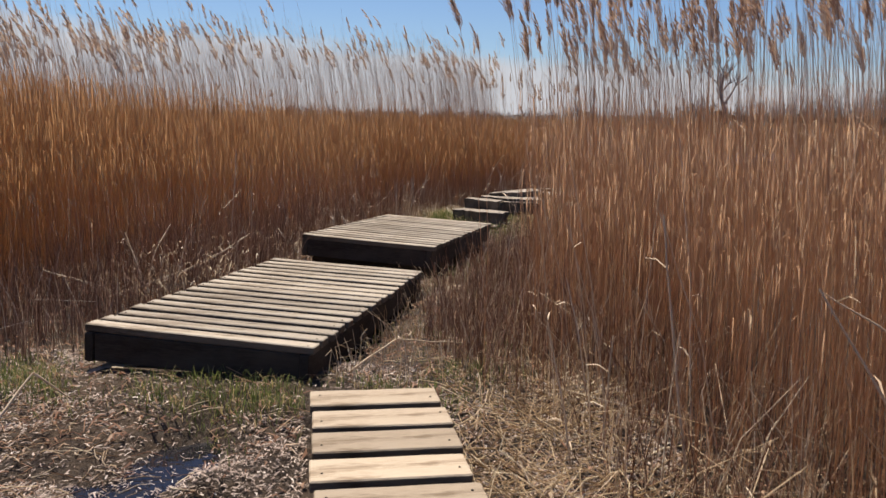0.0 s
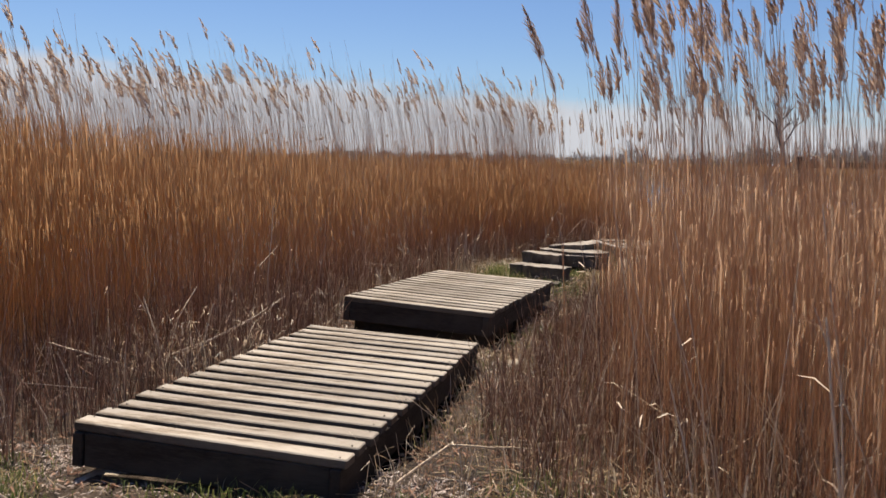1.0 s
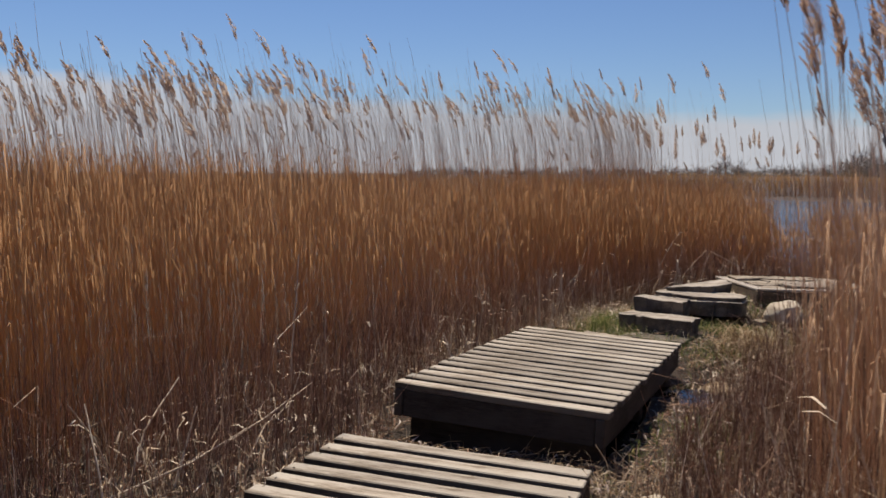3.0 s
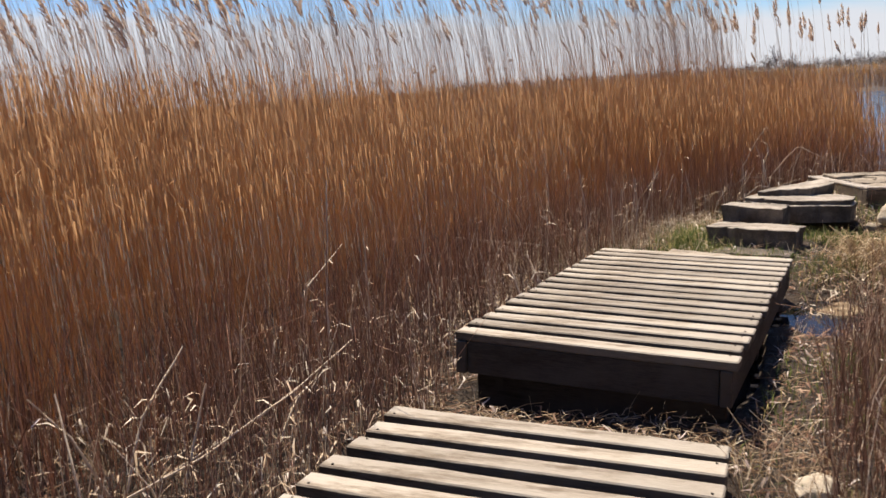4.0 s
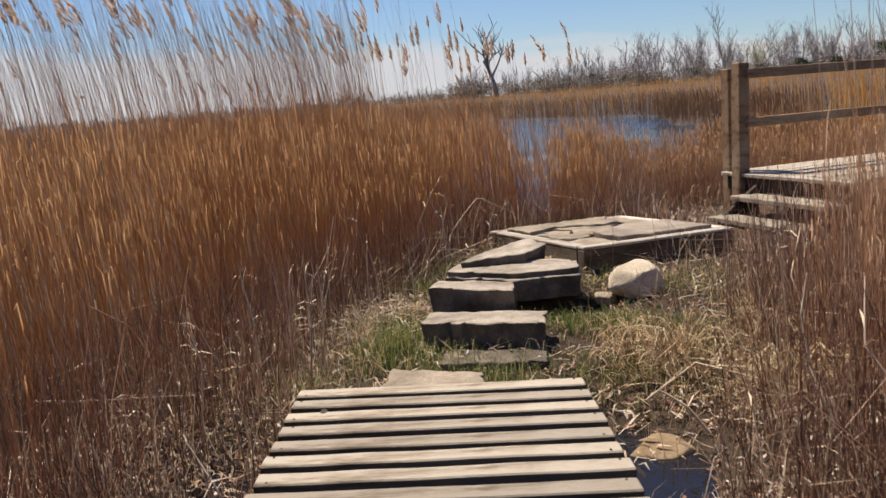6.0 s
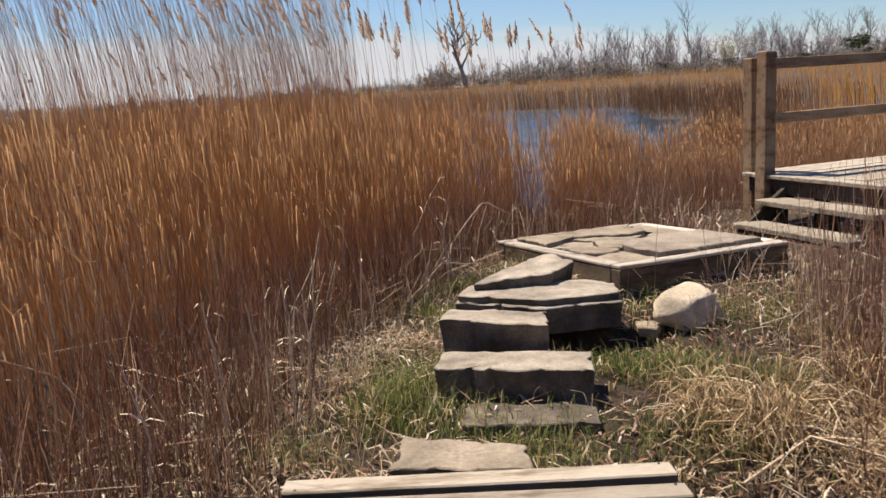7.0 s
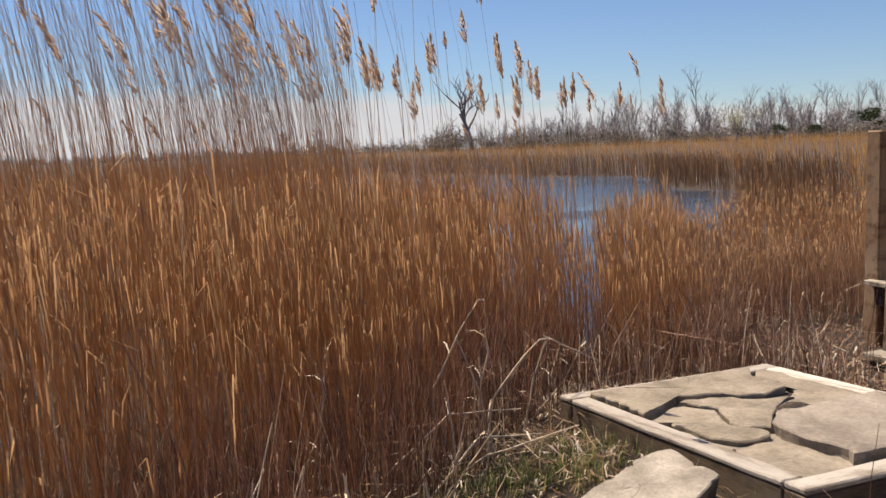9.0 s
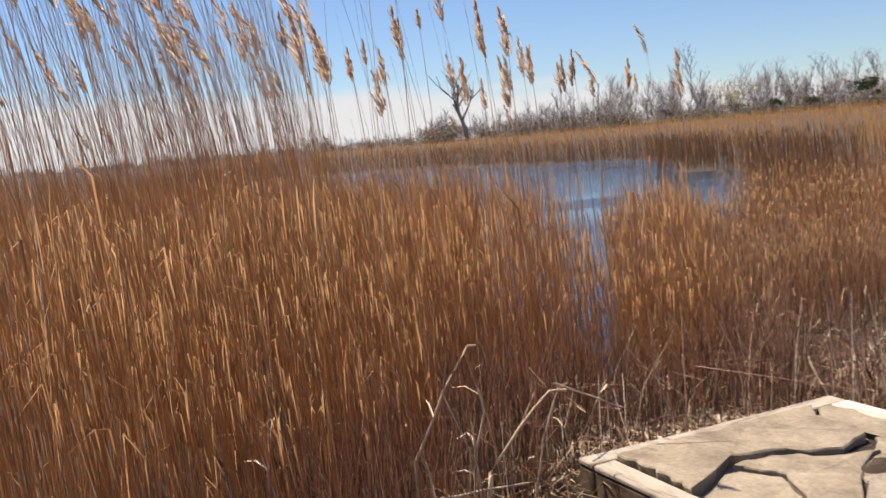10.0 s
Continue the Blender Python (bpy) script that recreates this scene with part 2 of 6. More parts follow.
def mesh_object(name, verts, quads, mats, parent=None, slots=None, smooth=False):
    """One mesh object from vertex and quad arrays; slots: a material index per face."""
    verts, quads = np.asarray(verts, np.float32), np.asarray(quads, np.int32)
    me = bpy.data.meshes.new(name)
    me.vertices.add(len(verts))
    me.vertices.foreach_set("co", verts.ravel())
    me.loops.add(quads.size)
    me.loops.foreach_set("vertex_index", quads.ravel())
    me.polygons.add(len(quads))
    me.polygons.foreach_set("loop_start", np.arange(0, quads.size, quads.shape[1], dtype=np.int32))
    for m in mats:
        me.materials.append(m)
    if slots is not None:
        me.polygons.foreach_set("material_index", np.asarray(slots, np.int32))
    if smooth:
        me.polygons.foreach_set("use_smooth", np.ones(len(quads), bool))
    me.update(calc_edges=True)
    ob = new(name, me)
    ob.parent = parent
    return ob


def part(name, bm, mat, parent=None, label="", at=None):
    me = bpy.data.meshes.new(name)
    bm.to_mesh(me)
    bm.free()
    me.materials.append(mat)
    ob = new(name, me)
    ob.parent = parent
    if at is not None:
        ob.matrix_basis = at
    return tagged(ob, label)


def shaded_sides(me, side):
    """Steep and downward faces take a darker material, their shade put into the colour."""
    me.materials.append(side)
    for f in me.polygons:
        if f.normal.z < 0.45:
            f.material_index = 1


def share(name, mesh, parent, at):
    ob = new(name, mesh)
    ob.parent, ob.matrix_basis = parent, at
    return ob


def empty(name, at, label, category, group="", kind=""):
    ob = new(name)
    ob.empty_display_size = 0.1
    ob.matrix_basis = at
    return tagged(ob, label, category, group, kind)


def box(sx, sy, sz, bevel=0.004, rough=0.0, cuts=0, seed=0):
    """A bevelled box about the origin, with slightly uneven faces."""
    bm = bmesh.new()
    bmesh.ops.create_cube(bm, size=1.0)
    bmesh.ops.scale(bm, vec=(sx, sy, sz), verts=bm.verts)
    if cuts:
        axis = max(range(3), key=lambda i: (sx, sy, sz)[i])
        long_edges = [e for e in bm.edges if abs((e.verts[0].co - e.verts[1].co)[axis]) > 0.9 * (sx, sy, sz)[axis]]
        bmesh.ops.subdivide_edges(bm, edges=long_edges, cuts=cuts, use_grid_fill=True)
    if rough:
        for v in bm.verts:
            q = v.co * 5 + Vector((seed * 3.1, seed * 1.7, seed))
            v.co += Vector((noise.noise(q), noise.noise(q + Vector((9, 0, 0))), noise.noise(q + Vector((0, 9, 0))))) * rough
    if bevel:
        bmesh.ops.bevel(bm, geom=[e for e in bm.edges if e.calc_face_angle(0) > 0.8], offset=bevel, segments=1, affect="EDGES")
    return bm


def slab(outline, top, thick, edge=0.012, rough=0.008, seed=0, tilt=(0.0, 0.0), step=0.06):
    """A rough stone slab with a broken outline: rings from the foot to the worn top edge."""
    pts = []
    for i, a in enumerate(outline):
        a, b = Vector(a), Vector(outline[(i + 1) % len(outline)])
        k = max(1, int((b - a).length / step))
        for j in range(k):
            q = a.lerp(b, j / k)
            chip = noise.noise(Vector((q.x * 19 + seed * 3.7, q.y * 19, seed))) - 0.25
            if chip > 0:
                inward = Vector((a.y - b.y, b.x - a.x)).normalized()
                q = q + inward * min(0.016, chip * 0.09)
            pts.append(q)
    mid = sum(pts, Vector((0, 0))) / len(pts)
    bm = bmesh.new()
    rings = []
    for z, inset in ((-thick, min(0.014, thick * 0.12)), (-thick * 0.45, min(0.008, thick * 0.08)), (-edge, 0.0), (0.0, edge), (0.001, 0.05), (0.0, 0.14)):
        ring = []
        for i, q in enumerate(pts):
            w = Vector((q.x * 7 + seed * 5.3, q.y * 7, z * 9 + seed))
            d = (mid - q)
            d = d.normalized() * min(inset, d.length * 0.8)
            x = q + d + Vector((noise.noise(w), noise.noise(w + Vector((7, 3, 1))))) * rough * 1.6
            h = top + z + tilt[0] * (x.x - mid.x) + tilt[1] * (x.y - mid.y) + noise.noise(w * 1.7) * rough * (0.35 if inset > 0.04 and z > -edge else 0.7 if z > -edge * 2 else 1)
            ring.append(bm.verts.new((x.x, x.y, h)))
        rings.append(ring)
    k = len(pts)
    for a, b in zip(rings, rings[1:]):
        for i in range(k):
            bm.faces.new((a[i], a[(i + 1) % k], b[(i + 1) % k], b[i]))
    c = bm.verts.new((mid.x, mid.y, top))
    for i in range(k):
        bm.faces.new((rings[-1][i], rings[-1][(i + 1) % k], c))
    bm.faces.new(rings[0][::-1])
    bmesh.ops.recalc_face_normals(bm, faces=bm.faces)
    return bm


def boulder(r, squash, seed, bumps=0.16):
    bm = bmesh.new()
    bmesh.ops.create_icosphere(bm, subdivisions=4, radius=r)
    for v in bm.verts:
        q = v.co.normalized()
        k = 1 + bumps * noise.noise(q * 1.3 + Vector((seed, 0, 0))) * 2 + 0.03 * noise.noise(q * 6 + Vector((0, seed, 0)))
        v.co = Vector((q.x * k * r * squash[0], q.y * k * r * squash[1], q.z * k * r * squash[2]))
    for nx, ny, nz, keep in ((-0.3, -0.25, 1, 0.72), (-0.8, -0.55, 0.4, 0.80), (0.8, -0.15, 0.6, 0.70), (0.1, -1, 0.3, 0.78), (0.5, 0.8, 0.4, 0.8), (-0.5, 0.7, 0.7, 0.76)):
        n = Vector((nx, ny, nz)).normalized()
        d = keep * max(v.co.dot(n) for v in bm.verts)
        for v in bm.verts:
            over = v.co.dot(n) - d
            if over > 0:
                v.co -= n * over * 0.93
    for f in bm.faces:
        f.smooth = True
    return bm


def tubes(path, radius, sides=3):
    """path: (N, K, 3) centres, radius: (N, K). Gives vertices and quads of N thin tubes."""
    n, k, _ = path.shape
    tang = np.gradient(path, axis=1)
    tang /= np.linalg.norm(tang, axis=2, keepdims=True) + 1e-9
    ref = np.where(np.abs(tang[..., 2:3]) > 0.8, np.array([1.0, 0, 0]), np.array([0, 0, 1.0]))
    a = np.cross(tang, ref)
    a /= np.linalg.norm(a, axis=2, keepdims=True) + 1e-9
    b = np.cross(tang, a)
    spin = RNG.uniform(0, 6.28, (n, 1))
    v = np.empty((n, k, sides, 3))
    for s in range(sides):
        th = spin + 2 * np.pi * s / sides
        v[:, :, s] = path + (a * np.cos(th)[..., None] + b * np.sin(th)[..., None]) * radius[..., None]
    base = (np.arange(n) * k * sides)[:, None, None]
    i, s = np.arange(k - 1)[None, :, None] * sides, np.arange(sides)[None, None, :]
    s2 = (s + 1) % sides
    q = np.stack([base + i + s, base + i + s2, base + i + sides + s2, base + i + sides + s], -1)
    return v.reshape(-1, 3), q.reshape(-1, 4)


def blades(path, side, width):
    """Thin leaf blades: path (N, K, 3), side (N, 3) across the blade, width (N, K)."""
    n, k, _ = path.shape
    off = side[:, None, :] * width[..., None] * 0.5
    v = np.stack([path - off, path + off], 2).reshape(-1, 3)
    base = (np.arange(n) * k * 2)[:, None]
    i = np.arange(k - 1)[None] * 2
    q = np.stack([base + i, base + i + 1, base + i + 3, base + i + 2], -1)
    return v, q.reshape(-1, 4)


# ---- the lie of the land ----
WATER_Z = -0.45
POND = [(-5.4, 30), (-4.4, 24.5), (-2.6, 20.0), (-0.6, 16.9), (0.12, 15.2), (0.28, 13.9), (0.40, 13.45), (0.60, 13.45), (0.80, 13.9), (1.05, 14.8), (1.7, 15.8), (3.4, 18), (5.6, 21.4), (7.6, 24.9), (10.4, 30.9), (9.4, 32.4), (9.4, 34.8), (11.7, 39.6), (11.7, 42.5), (8.6, 49), (4.6, 55), (-1.4, 57), (-4.2, 54), (-6, 45), (-6, 36)]


def poly_distance(px, py, poly):
    """Signed distance to a polygon, negative inside; arrays."""
    px, py = np.asarray(px, float), np.asarray(py, float)
    best, inside = np.full(px.shape, 1e9), np.zeros(px.shape, bool)
    for (x0, y0), (x1, y1) in zip(poly, poly[1:] + poly[:1]):
        dx, dy = x1 - x0, y1 - y0
        t = np.clip(((px - x0) * dx + (py - y0) * dy) / (dx * dx + dy * dy), 0, 1)
        best = np.minimum(best, np.hypot(px - x0 - t * dx, py - y0 - t * dy))
        if y0 != y1:
            hit = ((y0 > py) != (y1 > py)) & (px < x0 + (py - y0) * dx / (y1 - y0))
            inside ^= hit
    return np.where(inside, -best, best)


def wave(x, y, s, k=0):
    """Cheap smooth noise from a few sines, about -1 to 1."""
    return (np.sin(x * 1.7 * s + 1.3 * k + 1.1 * np.sin(y * 1.3 * s)) + np.sin(y * 2.1 * s + 2.1 * k + 1.3 * np.sin(x * 0.9 * s)) + np.sin((x + y) * 2.9 * s + k) * 0.6) / 2.6


def bell(x, y, cx, cy, rx, ry):
    return np.exp(-(((x - cx) / rx) ** 2 + ((y - cy) / ry) ** 2))


def pit(x, y, cx, half, y0, y1):
    """A soft-edged trough, 0 outside to 1 inside."""
    e = np.minimum(half - np.abs(x - cx), np.minimum(y - y0, y1 - y)) + 0.03 * wave(x, y, 6.0, 2)
    return np.clip(e / 0.10 + 0.5, 0, 1)


def lane(x, y):
    """The lane of open water between the low reeds behind the landing."""
    c = 0.58 + 0.29 * (y - 14)
    return np.exp(-(((x - c) / (0.18 + 0.03 * np.clip(y - 14, 0, 4))) ** 4)) * (y > 13.8)


def ground_z(x, y):
    x, y = np.asarray(x, float), np.asarray(y, float)
    z = -0.385 + 0.025 * wave(x, y, 1.3) + 0.012 * wave(x, y, 5.0, 2)
    z = z + 0.10 * bell(x, y, -0.7, 9.5, 0.9, 1.0) + 0.33 * bell(x, y, 0.45, 11.05, 1.15, 1.15)
    z = z + 0.07 * bell(x, y, -0.2, 3.3, 0.9, 0.7) + 0.04 * bell(x, y, -1.3, 2.9, 0.9, 0.4)
    z = z - 0.20 * bell(x, y, -0.30, 8.0, 0.22, 0.42) - 0.30 * pit(x, y, -1.16 + 0.1 * (y - 7.2), 0.49, 6.22, 8.05) - 0.22 * pit(x, y, -1.29, 0.55, 3.32, 5.35) - 0.24 * bell(x, y, -0.12, 9.84, 0.24, 0.20) - 0.10 * bell(x, y, -1.93, 8.15, 0.22, 0.45) - 0.10 * bell(x, y, -1.0, 2.42, 0.13, 0.34) - 0.085 * bell(x, y, -1.25, 2.12, 0.50, 0.26) * (0.6 + 0.9 * wave(x, y, 5.0, 3)) + 0.012 * wave(x, y, 8.0, 6) * bell(x, y, -1.2, 6.4, 0.7, 0.5)
    z = z - 0.062 * bell(x, y, -0.88, 1.80, 0.42, 0.32) * (0.6 + 0.9 * wave(x, y, 6.0, 1)) + 0.024 * wave(x, y, 11.0, 5) * bell(x, y, -1.2, 2.0, 1.4, 0.9)
    d = poly_distance(x, y, POND)
    z = np.where(d < 0.12, z - 0.5 * np.clip((0.12 - d) / 1.0, 0, 1), z)
    far = np.clip((np.hypot(x, y - 8) - 42) / 62, 0, 1)
    return z + far * 1.25


# ground: one sheet, fine near the path, out to the horizon
def ground_sheet():
    def axis(lo, hi, fine_lo, fine_hi, step):
        mid = np.arange(fine_lo, fine_hi, step)
        k = 44
        left = fine_lo - (np.geomspace(1, 1 + fine_lo - lo, k) - 1)[1:][::-1]
        right = fine_hi + (np.geomspace(1, 1 + hi - fine_hi, k) - 1)
        return np.concatenate([left, mid, right])
    xs, ys = axis(-2500, 2500, -4.5, 3.5, 0.1), axis(-1500, 3000, 0.8, 15.0, 0.1)
    gx, gy = np.meshgrid(xs, ys)
    v = np.stack([gx, gy, ground_z(gx, gy)], -1).reshape(-1, 3)
    nx, ny = len(xs), len(ys)
    i, j = np.meshgrid(np.arange(nx - 1), np.arange(ny - 1))
    a = (j * nx + i).ravel()
    q = np.stack([a, a + 1, a + nx + 1, a + nx], -1)
    return tagged(mesh_object("ground", v, q, [MUD], smooth=True), "dark muddy marsh ground with dead litter", "ground", kind="structure")


ground_sheet()
bm = bmesh.new()
bmesh.ops.create_grid(bm, x_segments=1, y_segments=1, size=0.5)
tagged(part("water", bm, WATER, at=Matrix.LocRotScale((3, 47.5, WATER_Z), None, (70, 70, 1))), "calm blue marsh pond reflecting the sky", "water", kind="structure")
bm = bmesh.new()
bmesh.ops.create_grid(bm, x_segments=1, y_segments=1, size=0.5)
tagged(part("water", bm, POOL, at=Matrix.LocRotScale((0, 4.5, WATER_Z), None, (16, 16, 1))), "dark still water in puddles and a ditch", "water", kind="structure")


# ---- boardwalk sections ----
def deck_section(at, width, boards, pitch, board, thick, skirt, label, seed, wood=None):
    """Loose walkway section: cross boards on two side joists and end joists."""
    rnd = random.Random(seed)
    top = empty("walkway_section", at, label, "boardwalk", "walkway sections over the mud")
    length = boards * pitch
    for s in (-1, 1):
        part("side_joist", box(length - 0.03, 0.045, skirt, 0.004, 0.002, 5, seed + s), TIMBER, top, "near-black timber joist", pose(s * (width / 2 - 0.035), 0, -thick - skirt / 2, 0, 0, 90))
        part("end_joist", box(width - 0.12, 0.045, skirt, 0.004, 0.002, 5, seed + s + 7), TIMBER, top, "near-black timber joist", pose(0, s * (length / 2 - 0.05), -thick - skirt / 2))
    part("centre_joist", box(length - 0.14, 0.045, skirt, 0.004, 0.002, 5, seed + 5), TIMBER, top, "near-black timber joist", pose(0, 0, -thick - skirt / 2, 0, 0, 90))
    # added beams whose dark faces stand in for the shade under the deck
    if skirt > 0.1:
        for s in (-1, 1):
            part("bearer", box(length - 0.30, 0.09, 0.11, 0.006, 0.004, 5, seed + s + 31), TIMBER, top, "dark beam added to stand in for shade below", pose(s * (width / 2 - 0.13), 0, -thick - skirt - 0.055, 0, 0, 90))
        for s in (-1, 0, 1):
            part("bearer", box(width - 0.10, 0.10, 0.19, 0.006, 0.004, 5, seed + s + 41), TIMBER, top, "dark beam added to stand in for shade below", pose(0, s * (length / 2 - 0.20), -thick - skirt - 0.094))
    meshes = []
    for k in range(4):
        p = box(width, board, thick, 0.005, 0.0025, 6, seed * 3 + k)
        me = bpy.data.meshes.new("board")
        p.to_mesh(me), p.free()
        me.materials.append(wood or BOARD)
        shaded_sides(me, SHADEBOARD)
        meshes.append(me)
    nail = bmesh.new()
    bmesh.ops.create_cone(nail, segments=8, radius1=0.005, radius2=0.004, depth=0.003, cap_ends=True)
    nail_me = bpy.data.meshes.new("nail")
    nail.to_mesh(nail_me), nail.free()
    nail_me.materials.append(TIMBER)
    for i in range(boards):
        y = (i + 0.5) * pitch - length / 2
        b = share("board", rnd.choice(meshes), top, pose(rnd.uniform(-0.008, 0.008), y + rnd.uniform(-0.003, 0.003), -thick / 2 + rnd.uniform(-0.002, 0.002), rnd.uniform(-0.6, 0.6), rnd.uniform(-0.15, 0.15), rnd.uniform(-0.3, 0.3)))
        for sx in (-1, 1):
            share("nail", nail_me, b, pose(sx * (width / 2 - 0.036) + rnd.uniform(-0.006, 0.006), rnd.choice((-0.03, 0.03)), thick / 2 + 0.001))
    return top


def deck_pose(cx, cy, cz, yaw, pitch, roll):
    return pose(cx, cy, cz, pitch, roll, yaw)


deck_section(deck_pose(0.009, 1.604, -0.232, 18.2, 0.1, -0.4), 0.527, 10, 0.243, 0.184, 0.038, 0.06, "narrow walkway section of wide tan planks on mud", 3, NEWBOARD)
deck_section(deck_pose(-1.288, 4.325, -0.174, -1.1, -1.5, 1.7), 1.167, 17, 0.152, 0.094, 0.038, 0.14, "long weathered plank walkway section lying slightly tilted", 11)
ditch_deck = deck_section(deck_pose(-1.151, 7.253, -0.13, -5.7, -1.6, 1.9), 1.153, 16, 0.1427, 0.090, 0.038, 0.14, "weathered grey plank walkway section over a wet ditch", 23)

knot = bmesh.new()
bmesh.ops.create_cone(knot, segments=9, radius1=0.020, radius2=0.016, depth=0.004, cap_ends=True)
bmesh.ops.scale(knot, vec=(0.8, 1.5, 1.0), verts=knot.verts)
part("knot_hole", knot, TIMBER, ditch_deck, "dark broken knot hole", pose(-0.44, 0.83, 0.003))

# ---- stone steps ----
STEPS = [
    ([(-1.29, 8.60), (-0.85, 8.47), (-0.82, 8.66), (-1.22, 8.86)], -0.228, 0.10, FLAG, (0, 0), "thin pale flat stone beside the walkway end"),
    ([(-0.98, 9.02), (-0.47, 8.90), (-0.44, 9.14), (-0.92, 9.26)], -0.285, 0.13, DAMP_SHADE_STONE, (0, 0), "low stone step half buried in grass"),
    ([(-1.04, 9.34), (-0.43, 9.12), (-0.37, 9.36), (-0.97, 9.56)], -0.155, 0.15, SANDSTONE, (0, 0), "squared sandstone block used as a step"),
    ([(-0.95, 9.73), (-0.52, 9.46), (-0.46, 9.68), (-0.88, 9.90)], -0.055, 0.19, SANDSTONE, (0, 0), "short squared sandstone block used as a step"),
    ([(-0.82, 10.14), (-0.42, 9.86), (-0.03, 9.86), (0.02, 10.08), (-0.10, 10.24), (-0.72, 10.36)], -0.055, 0.13, SANDSTONE, (0, 0), "broad bent-fronted stone slab step"),
    ([(-0.70, 10.20), (-0.30, 10.19), (-0.13, 10.36), (-0.17, 10.60), (-0.30, 10.58), (-0.58, 10.34)], 0.005, 0.14, SANDSTONE, (0.06, 0.03), "wedge-shaped broken stone slab leaning at the top"),
]
for i, (outline, top_z, thick, mat, tilt, label) in enumerate(STEPS):
    ledge = 0.034 if i == 4 else 0.0
    step = tagged(part("stone_step", slab(outline, top_z - ledge, thick, 0.005, 0.011, i + 1, tilt, 0.024), mat), label, "stone", "stepping stones up the bank")
    shaded_sides(step.data, DAMP_SHADE_STONE)
    if ledge:
        cx, cy = sum(p[0] for p in outline) / len(outline), sum(p[1] for p in outline) / len(outline)
        inner = [(cx + (px - cx) * 0.955, cy + (py - cy) * 0.90 + 0.012) for px, py in outline]
        layer = part("upper_layer", slab(inner, top_z, ledge + 0.01, 0.004, 0.007, 17, (0, 0), 0.024), mat, step, "thin split upper layer of stone")
        shaded_sides(layer.data, DAMP_SHADE_STONE)
tagged(part("boulder", boulder(0.163, (1.12, 0.90, 0.80), 4.0), BOULDER, at=pose(0.325, 9.94, -0.185, 0, 12, 8)), "pale angular boulder lying in the grass", "rock")
tagged(part("boulder", boulder(0.12, (1.25, 0.8, 0.5), 9.0), FLAG, at=pose(0.36, 10.20, -0.225, 0, 0, 10)), "low tan stone behind the boulder", "rock")
tagged(part("boulder", boulder(0.17, (0.95, 0.85, 0.5), 14.0), TANSTONE, at=pose(-0.19, 8.14, -0.490, 0, 6, 20)), "tan stone lying nearly under water", "rock")
tagged(part("boulder", boulder(0.075, (1.3, 0.8, 0.45), 21.0), BOULDER, at=pose(-0.43, 5.62, -0.36, 0, 0, 70)), "pale flat stone beside the walkway", "rock")

tagged(part("flat_stone", slab([(0.06, 9.92), (0.13, 9.86), (0.19, 9.93), (0.16, 10.02), (0.08, 10.01)], -0.245, 0.05, 0.006, 0.010, 57), FLAG), "small flat tan stone beside the boulder", "rock")
tagged(part("flat_stone", slab([(-1.86, 3.00), (-1.50, 2.98), (-1.42, 3.10), (-1.55, 3.22), (-1.84, 3.18)], -0.345, 0.06, 0.008, 0.010, 51), BOULDER), "pale flat stone at the walkway's foot", "rock")

# ---- square landing of flagstones in a timber border ----
landing = empty("stone_landing", pose(0.473, 11.07, -0.041, -2.0, 0.9, 16.3), "square landing of cracked flagstones in a pale timber border", "landing")
HX, HY = 0.596, 0.679
for k, (x, y, rz) in enumerate(((0, -HY + 0.045, 0), (0, HY - 0.045, 0), (-HX + 0.045, 0, 90), (HX - 0.045, 0, 90))):
    ln = HX * 2 if rz == 0 else HY * 2 - 0.184
    part("border_timber", box(ln, 0.086, 0.16, 0.006, 0.003, 6, 30 + k), BORDERSIDE, landing, "weathered timber side with shade in its colour", pose(x, y, -0.102, 0, 0, rz))
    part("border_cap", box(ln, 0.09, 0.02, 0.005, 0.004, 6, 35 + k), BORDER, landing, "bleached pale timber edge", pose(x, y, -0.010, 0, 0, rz))
